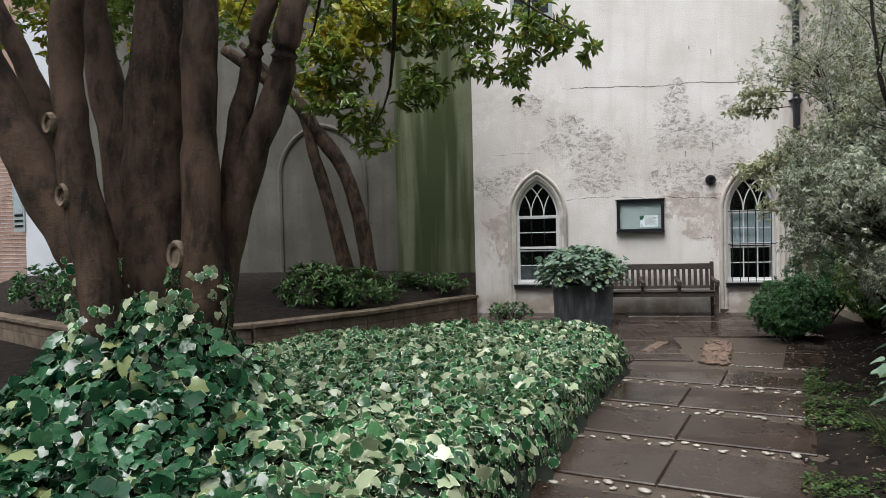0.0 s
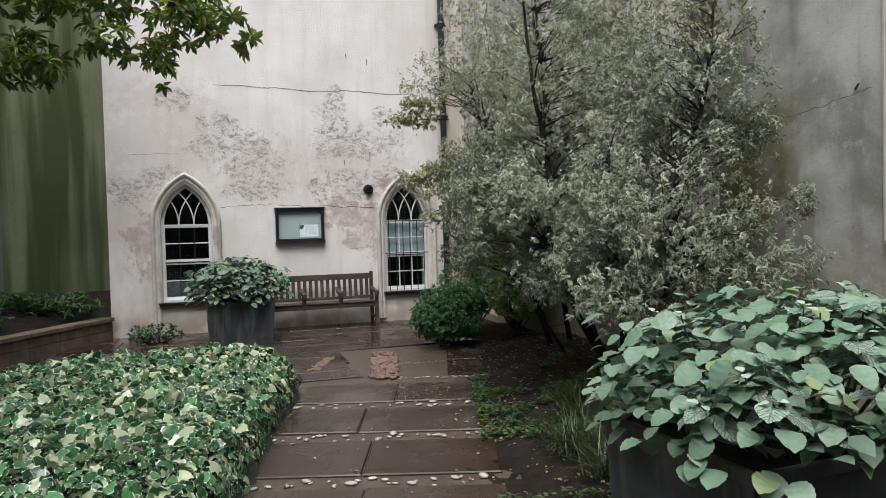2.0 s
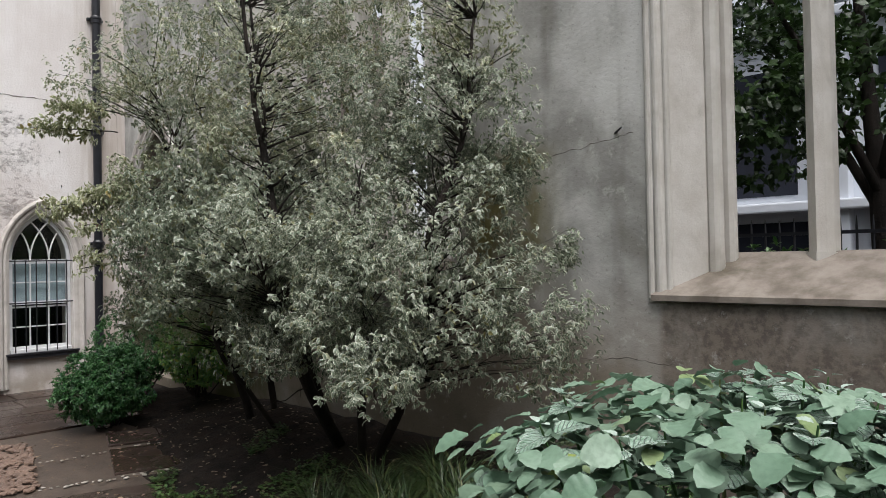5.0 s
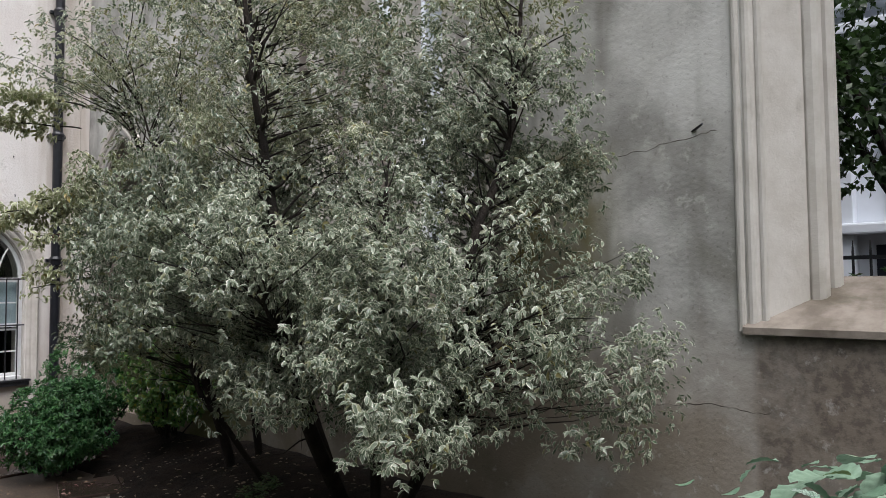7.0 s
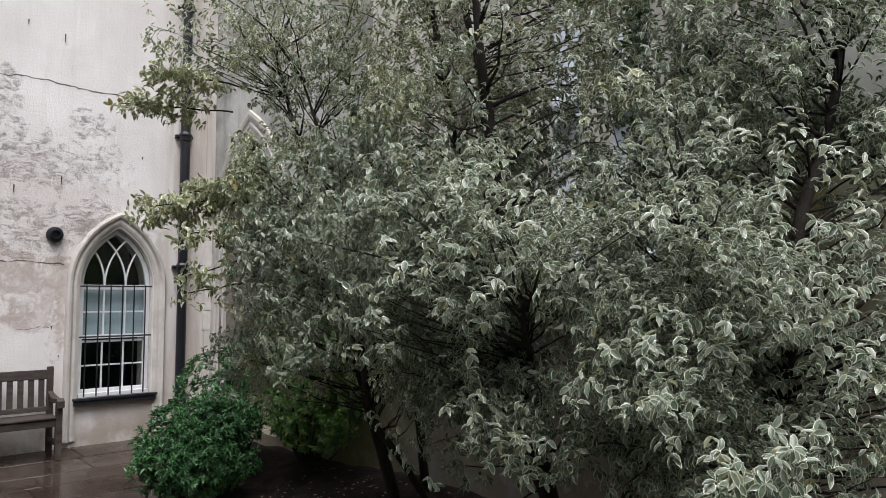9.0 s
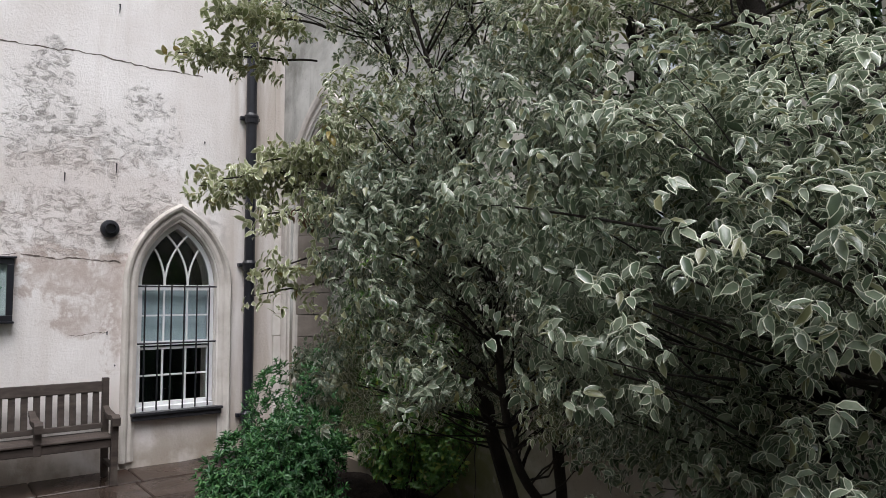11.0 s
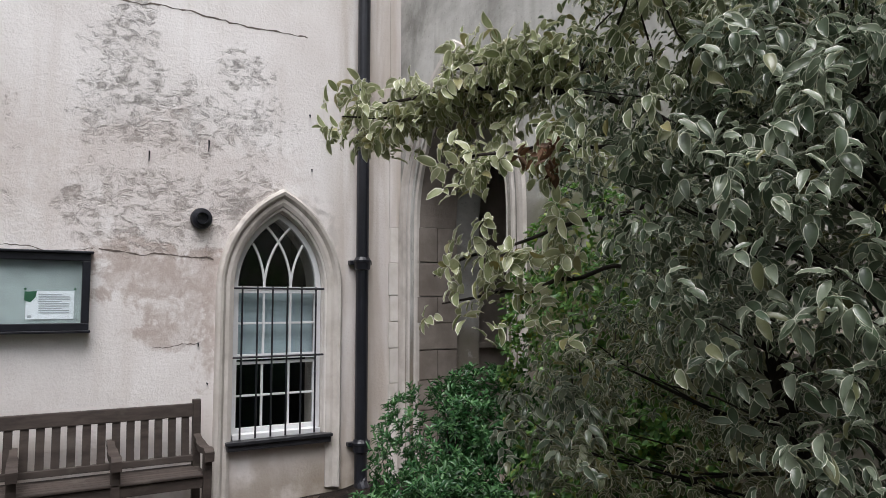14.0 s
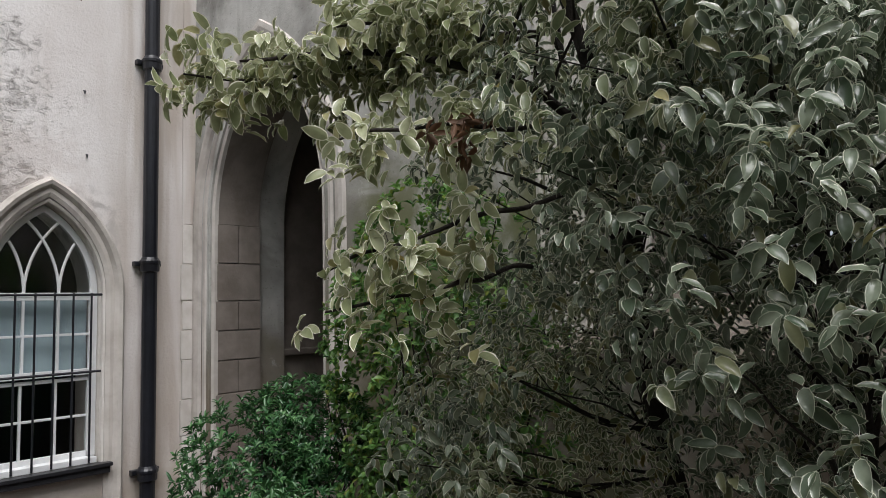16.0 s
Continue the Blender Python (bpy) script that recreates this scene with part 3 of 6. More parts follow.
# ---- the pointed windows of the white wall ----
def build_window(c, number, blind):
    sill, spring, half, rise = .53, 1.82, .42, .70
    w = structure(thing(f"window_{number}", "pointed sash window with white bars and black grille" if blind else "pointed sash window with white bars, dark inside", "window"),
                  "pointed sash window with white bars, black grille and half-drawn blind" if blind else "pointed sash window with white bars, dark inside", "window")
    line = arch_line(c, half, spring, rise, 12, foot=.10)
    part("hood_mould", sweep(bmesh.new(), arch_line(c, half + .062, spring, rise + .09, 12, foot=.06),
                             [(-.06, .02), (-.06, -.018), (-.03, -.034), (.0, -.03), (.025, -.062), (.05, -.07), (.07, -.05), (.08, .01)], on_facade), M_hood, w, "pale moulded stone surround")
    part("inner_mould", sweep(bmesh.new(), arch_line(c, half, spring, rise, 12, foot=sill), [(.0, -.006), (-.012, .0), (-.018, .03), (.0, .06), (-.02, .07), (-.02, .16), (.01, .16), (.01, -.006)], on_facade), M_trim, w, "pale moulded stone reveal")
    part("frame", sweep(bmesh.new(), arch_line(c, half - .022, spring, rise - .03, 12, foot=sill + .05), [(.0, .09), (-.045, .09), (-.045, .13), (.0, .13)], on_facade), M_white, w, "white painted timber frame")
    inner = half - .06

    def bar(name, x0, x1, z0, z1, y0, y1, mat, parent):
        return part(name, boxm(x0, x1, y0, y1, z0, z1, .003), mat, parent)

    for name, z0, z1, rows in (("upper_sash", 1.20, 1.80, 2), ("lower_sash", .57, 1.18, 2)):
        y = .095 if name[0] == "u" else .118
        sash = bar(name, c - inner, c + inner, z0, z0 + .045, y, y + .035, M_white, w)
        bar("top_rail", c - inner, c + inner, z1 - .025, z1, y, y + .035, M_white, sash)
        for s in (-1, 1):
            bar("stile", c + s * inner - .016, c + s * inner + .016, z0, z1, y, y + .034, M_white, sash)
        for i in (1, 2):
            x = c - inner + 2 * inner * i / 3
            bar("glazing_bar", x - .009, x + .009, z0 + .045, z1 - .02, y + .005, y + .03, M_white if blind else M_iron, sash)
        zm = (z0 + z1) / 2 + .012
        bar("glazing_bar", c - inner + .016, c + inner - .016, zm - .009, zm + .009, y + .006, y + .028, M_white, sash)
    # intersecting tracery: each mullion branches both ways to the arch
    big = (inner * inner + (rise - .05) ** 2) / (2 * inner)
    for i in (0, 1, 2, 3):
        x0 = c - inner + 2 * inner * i / 3
        for s in (-1, 1):
            if (i == 0 and s < 0) or (i == 3 and s > 0) or i in (0, 3):
                continue
            pts = []
            for j in range(13):
                a = .80 * j / 12
                px, pz = x0 + s * (big - big * math.cos(a)), spring + big * math.sin(a)
                e = abs(px - c)
                lim = spring + math.sqrt(max(0, big * big - (e + big - inner) ** 2))
                if pz > lim - .01:
                    break
                pts.append((px, .105, pz))
            if len(pts) > 2:
                part("tracery", tube(bmesh.new(), pts, [.011] * len(pts), 6), M_white, w)
    for z in (spring,):
        bar("transom", c - inner, c + inner, z - .02, z + .012, .09, .125, M_white, w)
    pane = bar("pane", c - half - .01, c + half + .01, sill + .03, spring + rise, .128, .132, M_glass, w)
    pane.visible_shadow = False
    bar("sill", c - half - .03, c + half + .03, sill - .07, sill + .0, -.075, .10, M_sill, w)
    bar("sill_lip", c - half - .045, c + half + .045, sill - .02, sill + .006, -.09, -.002, M_sill, w)
    bar("white_sill", c - inner - .03, c + inner + .03, sill + .001, sill + .045, .03, .12, M_white, w)
    if blind:
        bar("blind", c - inner, c + inner, 1.20, 1.80, .19, .195, M_blind, w)
    else:
        bar("curtain", c - inner, c + inner, sill, .86, .22, .23, M_curtain, w)
    grille = new("grille")
    grille.parent = w
    if blind:
        for z in (1.815, 1.225):
            part("grille_bar", tube(bmesh.new(), [(c - half - .03, .02, z), (c + half + .03, .02, z)], [.010] * 2, 6), M_iron, grille)
        for i in range(6):
            x = c - inner + .03 + (2 * inner - .06) * i / 5
            part("grille_bar", tube(bmesh.new(), [(x, .024, sill + .01), (x, .024, 1.83)], [.0085] * 2, 6), M_iron, grille)
    else:
        bpy.data.objects.remove(grille)
    # Near-black walls: the room looks unlit by its colour.
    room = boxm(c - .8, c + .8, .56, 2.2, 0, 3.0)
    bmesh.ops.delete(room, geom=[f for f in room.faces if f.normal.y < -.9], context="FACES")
    structure(link_mesh("dark_room", room, M_dark), "room behind the window, its darkness painted on near-black walls", "room")
    return w


build_window(WINDOWS[0], 1, False)
build_window(WINDOWS[1], 2, True)

# upper window, half hidden by the magnolia
up = structure(thing("window_3", "", ""), "small upper sash window with grey frame", "window")
for nm, a in (("frame", (-3.53, -2.75, -.02, .02, 5.52, 5.60)), ("frame", (-3.53, -3.46, -.02, .02, 5.6, 6.8)), ("frame", (-2.82, -2.75, -.02, .02, 5.6, 6.8)), ("glazing_bar", (-3.16, -3.12, -.015, .015, 5.6, 6.8)), ("glazing_bar", (-3.46, -2.82, -.014, .014, 6.1, 6.14))):
    part(nm, boxm(*a, .004), M_board, up)
# Flat near-black panel instead of glass with a dim room behind.
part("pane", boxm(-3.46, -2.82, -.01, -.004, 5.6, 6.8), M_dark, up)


# cracks and the ragged edges of lost paint
def crack(pts, wide, mat, to3, parent, seed):
    rng = np.random.RandomState(seed)
    bm = bmesh.new()
    (u0, v0), (u1, v1) = pts
    n = int(30 * math.hypot(u1 - u0, v1 - v0)) + 4
    up_, lo, w = [], [], 0.0
    for i in range(n + 1):
        f = i / n
        w = .8 * w + rng.normal(0, .006)
        u, v = u0 + (u1 - u0) * f, v0 + (v1 - v0) * f + w
        t = wide * rng.uniform(.15, 1.0)
        up_.append(bm.verts.new(to3(u, v + t, -.004)))
        lo.append(bm.verts.new(to3(u, v - t * .5, -.002)))
    for i in range(n):
        bm.faces.new((lo[i], lo[i + 1], up_[i + 1], up_[i]))
    return part("crack", bm, mat, parent)


M_crack = plain("crack_shadow", (.16, .13, .115), .95, vary=.4, scale=20)
for k, (a, wd) in enumerate([(((-2.6, 4.16), (.9, 4.11)), .012), (((-.76, 2.10), (.11, 2.06)), .012), (((-1.6, 2.13), (-.8, 2.10)), .006),
                             (((-2.55, 2.10), (-1.7, 2.14)), .008), (((-3.95, 2.98), (-3.2, 3.02)), .004), (((-.35, 1.33), (.02, 1.36)), .006)]):
    crack(a, wd, M_crack, on_facade, wall_north, 10 + k)
crack(((-7.3, 2.38), (-8.66, 2.55)), .003, M_crack, on_nave, wall_east, 31)
crack(((-7.2, .98), (-8.9, 1.02)), .004, M_crack, on_nave, wall_east, 32)


# ---- stonework of the ruined wall ----
def nave_mould(c, half, spring, rise, foot, prof, name, mat, label):
    return structure(link_mesh(name, sweep(bmesh.new(), arch_line(c, half, spring, rise, 14, foot=foot), prof, on_nave), mat), label, "moulding")


nave_mould(-1.02, .72, 2.40, 1.23, .15, [(.04, .06), (.0, .055), (-.002, .02), (.02, .004), (.035, .03), (.065, .032), (.085, .004), (.10, -.012), (.13, -.016), (.15, .006), (.17, .004), (.19, -.022), (.23, -.032), (.272, -.03), (.28, .0), (.28, .05)], "trim", M_hood, "pale limestone jambs and pointed arch of the doorway")
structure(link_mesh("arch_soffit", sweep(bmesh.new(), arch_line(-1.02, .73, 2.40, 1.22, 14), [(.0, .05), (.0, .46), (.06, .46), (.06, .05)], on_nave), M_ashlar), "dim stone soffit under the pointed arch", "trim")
# pale quoin stones where the jamb meets the white wall
z = .02
for row, h in enumerate((.30, .31, .30, .33, .25, .25, .31, .34)):
    structure(link_mesh("quoin", boxm(1.735 + .012 * (row % 2), NAVE_X - .002, -.022, -.002, z + .003, z + h - .003, .005), M_trim), "pale limestone quoin beside the doorway", "trim")
    z += h
structure(link_mesh("corner_strip", boxm(1.742, NAVE_X - .002, -.016, -.002, z + .002, 9.4, .004), M_render), "narrow painted strip in the corner of the walls", "trim")
# reveal stones in courses beyond the moulding
rng = np.random.RandomState(5)
for row, (z0, z1) in enumerate(((.15, .42), (.42, .70), (.70, .976), (.976, 1.25), (1.25, 1.498), (1.498, 1.748), (1.748, 2.067), (2.067, 2.40))):
    cut = NAVE_X + (.25 if row % 2 else .47)
    for x0, x1 in ((NAVE_X + .03, cut - .003), (cut + .003, NAVE_X + .468)):
        if x1 - x0 > .03:
            link_mesh("stone", boxm(x0, x1, -.298 - .004 * rng.uniform(), -.255, z0 + .004, z1 - .004, .005), M_ashlar, wall_east)
            link_mesh("stone", boxm(x0, x1, -1.785, -1.742 + .004 * rng.uniform(), z0 + .004, z1 - .004, .005), M_ashlar, wall_east)


def build_nave_window(c, number):
    """A tall traceried opening: shafts, splayed jambs, sloping sill and mullions, with no glass left."""
    w = structure(thing(f"window_{number}", "", ""), "tall unglazed church window with stone mullions", "window")
    for s in (1, -1):
        e = c + s * 1.70

        def rod(name, off, d, r, z0=1.44, z1=7.0):
            part(name, tube(bmesh.new(), [(NAVE_X + d, e - s * off, z0), (NAVE_X + d, e - s * off, z1)], [r, r], 10), M_jamb, w)

        for off, d, r in ((-.03, .0, .022), (.02, .02, .028), (.075, .045, .022)):
            rod("shaft", off, d, r)
        bm = prism(bmesh.new(), [(.03, .0), (.08, .05), (.24, .25), (.24, .72), (-.003, .72), (-.003, .05)],
                   lambda u, v, d: (NAVE_X + v, e - s * u, d), 1.44, 6.0)
        part("jamb", bm, M_jamb, w)
        rod("roll", .275, .30, .055, 1.58)
        rod("roll", .32, .42, .048, 1.64)
        rod("roll", .262, .38, .03, 1.6)
    bm = prism(bmesh.new(), [(-.035, 1.425), (-.035, 1.462), (.0, 1.482), (.50, 1.725), (.76, 1.73), (.76, 1.405)], lambda u, v, d: (NAVE_X + u, d, v), c - 1.72, c + 1.72)
    part("sloping_sill", bm, M_ledge, w, "rough mossy sloping stone sill")
    for k in range(1, 5):
        y = c + 1.37 - .60 * k + .075
        prof = [(.26, 0)] + [(.31, .045), (.36, .075), (.46, .078), (.50, .05), (.60, .035), (.60, -.035), (.50, -.05), (.46, -.078), (.36, -.075), (.31, -.045)]
        part("mullion", prism(bmesh.new(), prof, lambda u, v, d: (NAVE_X + u + .13, y + v, d), 1.62, 7.6), M_jamb, w)
        part("mullion_base", prism(bmesh.new(), [(u * 1.0 - .012 if u < .4 else u + .012, v * 1.18) for u, v in prof], lambda u, v, d: (NAVE_X + u + .13, y + v, d), 1.6, 1.72), M_jamb, w)
    return w


build_nave_window(-10.50, 4)
build_nave_window(-5.31, 5)
part_bracket = tagged(link_mesh("iron_hook", tube(bmesh.new(), [(NAVE_X + .30, -8.92, 1.72), (NAVE_X + .27, -8.92, 1.74), (NAVE_X + .25, -8.93, 1.79), (NAVE_X + .25, -8.945, 1.84)], [.012, .015, .013, .006], 6), M_iron), "small rusty iron hook fixed in the window jamb", "hook")
pin = tagged(link_mesh("wall_pin", tube(bmesh.new(), [(NAVE_X + .02, -8.50, 2.555), (NAVE_X - .05, -8.60, 2.58)], [.009, .007], 6), M_iron), "black iron pin sticking out of the wall", "pin")


# ---- fittings on the white wall ----
def build_pipe():
    p = thing("drainpipe", "black cast-iron drainpipe with collars on the white wall", "drainpipe", (1.43, -.085, 0))
    part("pipe", lathe(bmesh.new(), [(.058, .02), (.058, 9.4)], 16), M_iron, p)
    for z in (.41, 2.06, 3.72, 5.4, 7.1):
        c = part("collar", lathe(bmesh.new(), [(.060, z - .07), (.074, z - .06), (.076, z - .01), (.082, z), (.082, z + .02), (.07, z + .035), (.062, z + .05)], 16), M_iron, p)
        part("ear", boxm(-.11, .11, .03, .084, z - .02, z + .02, .006), M_iron, c)
    part("shoe", tube(bmesh.new(), [(0, 0, .12), (.0, -.02, .05), (0, -.1, .0)], [.062, .064, .066], 12), M_iron, p)
    return p


build_pipe()
vent = thing("vent_pipe", "short black vent pipe through the white wall", "vent", (0, 0, 2.39))
part("sleeve", lathe(bmesh.new(), [(.088, -.01), (.09, .03), (.082, .05), (.055, .055)], 20, Matrix.Rotation(radians(90), 4, "X")), M_iron, vent)
part("mouth", lathe(bmesh.new(), [(.05, .03), (.052, .09), (.045, .09), (.04, .035)], 16, Matrix.Rotation(radians(90), 4, "X")), M_iron, vent)


def build_board():
    x0, x1, z0, z1 = -1.65, -.815, 1.485, 2.065
    b = thing("notice_board", "black-framed glazed notice board with pinned papers", "notice board", ((x0 + x1) / 2, 0, z0))
    hw, hh = (x1 - x0) / 2, z1 - z0
    part("back", boxm(-hw + .01, hw - .01, -.03, -.003, .01, hh - .01), M_board, b)
    for a in ((-hw, hw, -.085, -.002, 0, .055), (-hw, hw, -.085, -.002, hh - .055, hh), (-hw, -hw + .055, -.084, -.002, .055, hh - .055), (hw - .055, hw, -.084, -.002, .055, hh - .055)):
        part("frame", boxm(*a, .006), M_iron, b)
    part("drip", boxm(-hw - .02, hw + .02, -.105, -.003, hh, hh + .018, .005), M_iron, b)
    part("drip", boxm(-hw - .012, hw + .012, -.10, -.003, -.02, 0, .005), M_iron, b)
    px0, px1, pz0, pz1 = .0, .315, .085, .295
    paper = part("paper", boxm(px0, px1, -.036, -.031, pz0, pz1), M_paper, b, "white notice with a dark green corner")
    for i in range(9):
        z = pz1 - .03 - .017 * i
        part("print", boxm(px0 + .08, px1 - (.03 if i % 3 else .08), -.0385, -.0365, z, z + .006), M_ink, paper)
    part("print", boxm(px0 + .012, px0 + .04, -.0385, -.0365, pz0 + .012, pz0 + .03), M_ink, paper)
    bm = prism(bmesh.new(), [(-.01, pz1 - .005), (.07, pz1 - .0), (.062, pz1 - .045), (.03, pz1 - .085), (-.01, pz1 - .07)], lambda u, v, d: (u, d, v), -.0365, -.0400)
    part("print", bm, M_inkgreen, paper)
    for x in (-.005, px1 + .005):
        part("pin", lathe(bmesh.new(), [(.009, 0), (.009, .008)], 8, Matrix.Translation((x, -.036, pz1 + .015)) @ Matrix.Rotation(radians(90), 4, "X")), M_inkgreen, b)
    pane = part("pane", boxm(-hw + .05, hw - .05, -.064, -.060, .05, hh - .05), M_glass, b)
    pane.visible_shadow = False
    return b


build_board()
for x, z, l in ((-.42, 2.92, .09), (.045, 3.06, .10), (.035, 4.72, .10), (-.34, 4.80, .06), (.0, 1.36, .03), (.08, 1.03, .015), (.93, 3.4, .03), (.955, 2.9, .03)):
    tagged(link_mesh("nail", tube(bmesh.new(), [(x, .005, z), (x + .003, -.016, z - .004), (x, -.02, z - l)], [.006, .007, .004], 6), M_iron), "rusty nail stub in the white wall", "nail", group="nails in the wall")


# ---- bench ----
def build_bench():
    b = thing("garden_bench", "weathered dark teak garden bench against the white wall", "bench", (0, -.06, 0))
    xs = [-.035, -.650, -1.265, -1.880]
    long0, long1 = xs[-1], xs[0]

    def bar(name, *a, parent=b, bevel=.006):
        return part(name, boxm(*a, bevel), M_wood, parent)

    for x in (xs[0], xs[-1]):
        bm = boxm(x - .03, x + .03, -.16, -.10, 0, .93, .006)
        for v in bm.verts:
            v.co.y += .09 * max(0, v.co.z - .42) - .05
        part("back_post", bm, M_wood, b)
    bm = boxm(long0 + .03, long1 - .03, -.155, -.115, .80, .90, .008)
    for v in bm.verts:
        v.co.y += .09 * (v.co.z - .42) - .05
    part("top_rail", bm, M_wood, b)
    bm = boxm(long0 + .03, long1 - .03, -.155, -.115, .46, .51, .006)
    for v in bm.verts:
        v.co.y += .09 * (v.co.z - .42) - .05
    part("lower_rail", bm, M_wood, b)
    for i in range(18):
        x = long0 + .085 + (long1 - long0 - .17) * i / 17
        bm = boxm(x - .028, x + .028, -.145, -.125, .505, .805, .003)
        for v in bm.verts:
            v.co.y += .09 * (v.co.z - .42) - .05
        part("back_slat", bm, M_wood, b)
    for i in range(6):
        y = -.60 + .083 * i
        bar("seat_slat", long0 + .03, long1 - .03, y, y + .066, .425 - .004 * i, .445 - .004 * i)
    bar("apron", long0 + .03, long1 - .03, -.585, -.55, .345, .42)
    bar("rear_apron", long0 + .03, long1 - .03, -.20, -.17, .34, .40)
    for k, x in enumerate(xs):
        end = k in (0, 3)
        bar("front_leg", x - .03, x + .03, -.60, -.54, 0 if end else .34, .60)
        arm = bmesh.new()
        n, rings = 12, []
        for i in range(n + 1):
            f = i / n
            y = -.15 - .50 * f
            z = .655 - .05 * math.sin(f * math.pi * .9) - .012 * f
            t = .022
            if f > .82:
                g = (f - .82) / .18
                z -= .055 * g * g
                t = .022 + .012 * g
            rings.append([arm.verts.new((x + sx * (.034 if f > .3 else .026), y, z + sz * t)) for sx, sz in ((-1, -1), (1, -1), (1, 1), (-1, 1))])
        for r, q in zip(rings, rings[1:]):
            for j in range(4):
                arm.faces.new((r[j], r[(j + 1) % 4], q[(j + 1) % 4], q[j]))
        arm.faces.new(rings[0][::-1])
        arm.faces.new(rings[-1])
        part("armrest", arm, M_wood, b)
        if end:
            bar("stretcher", x - .02, x + .02, -.55, -.18, .14, .18)
        bar("seat_bearer", x - .02, x + .02, -.56, -.17, .36, .42)
    return b


build_bench()


# ---- planters ----
def crinkled_leaf(seed):
    """One broad toothed leaf with sunken veins, 1 long."""
    rng = np.random.RandomState(seed)
    bm = bmesh.new()
    n, rows = 14, []
    for i in range(n):
        f = i / (n - 1)
        half = .43 * math.sin(math.pi * f ** .86) ** .62 * (1 + .07 * (i % 2)) if 0 < i < n - 1 else .012
        row = []
        for j in range(5):
            s = (j - 2) / 2
            bump_ = .022 * math.cos(i * 2.1) * (abs(s) > .1) + rng.normal(0, .008)
            row.append(bm.verts.new((f, s * half, -.34 * f * f + .13 * abs(s) * half * 2 * (1 - f * .8) + bump_)))
        rows.append(row)
    for a, b in zip(rows, rows[1:]):
        for j in range(4):
            bm.faces.new((a[j], b[j], b[j + 1], a[j + 1]))
    me = bpy.data.meshes.new("leaf")
    bm.to_mesh(me)
    bm.free()
    me.polygons.foreach_set("use_smooth", [True] * len(me.polygons))
    return me


def make_silver_leaf():
    k = Mat("velvety_grey_green_leaf", .45, spec=.45)
    tone = k.mix(k.own(), (.075, .165, .10), (.20, .325, .225))
    tone = k.mix(k.mul(k.ramp(k.noise(45, 3, .6), .45, .65), .45), tone, (.33, .43, .35))
    pick = k.ramp(k.mul(k.mul(k.own(), 23.3), 1.0, "MODULO"), .93, .96)
    tone = k.mix(k.mul(pick, .8), tone, (.20, .26, .05))
    # Pale mottling: white bloom, with the leaf's sheen put into the colour.
    bloom_sheen = k.ramp(k.noise(16, 4, .7, .9), .50, .60)
    tone = k.mix(k.mul(bloom_sheen, .38), tone, (.40, .50, .44))
    tc = k.node("ShaderNodeTexCoord")
    sp = k.node("ShaderNodeSeparateXYZ")
    k.link(tc.outputs["Object"], sp.inputs[0])
    side = k.mul(sp.outputs[1], 0.0, "ADD")
    ab = k.mul(side, 0.0, "SUBTRACT")
    n_abs = k.node("ShaderNodeMath")
    n_abs.operation = "ABSOLUTE"
    k.link(ab, n_abs.inputs[0])
    rib = k.mul(k.mul(sp.outputs[0], k.mul(n_abs.outputs[0], .9), "SUBTRACT"), 46.0)
    wave = k.mul(rib, 0.0, "SINE")
    vein = k.mul(k.ramp(wave, .55, 1.0, 1, 0), k.ramp(n_abs.outputs[0], .0, .03), "MULTIPLY")
    tone = k.mix(k.mul(k.mul(vein, -1.0, "MULTIPLY"), 1.0, "ADD"), tone, k.mix(.80, tone, (.055, .125, .07)))
    edge = k.mul(k.ramp(n_abs.outputs[0], .30, .45), .45)
    tone = k.mix(edge, tone, (.46, .56, .49))
    k.color(tone)
    k.bump(k.mul(vein, k.mul(k.noise(70, 4, .65), .6), "ADD"), .012, 1.0)
    k.b.inputs["Sheen Weight"].default_value = .35
    return k.m


M_velvet = make_silver_leaf()
LEAF_MESHES = [crinkled_leaf(s) for s in range(5)]
VELVET = ([tuple(v.co) for v in LEAF_MESHES[0].vertices], [tuple(q.vertices) for q in LEAF_MESHES[0].polygons], (0.0,) * len(LEAF_MESHES[0].vertices))
M_silver2 = make_leaf("grey_green_small_leaf", (.12, .215, .14), (.24, .345, .25), None, .7, .5, (.26, .32, .08), .05)
for me in LEAF_MESHES:
    me.materials.append(M_velvet)


TIP_MESH = crinkled_leaf(9)
TIP_MESH.materials.append(plain("pale_new_leaf", (.34, .42, .36), .6, vary=.15, scale=60))


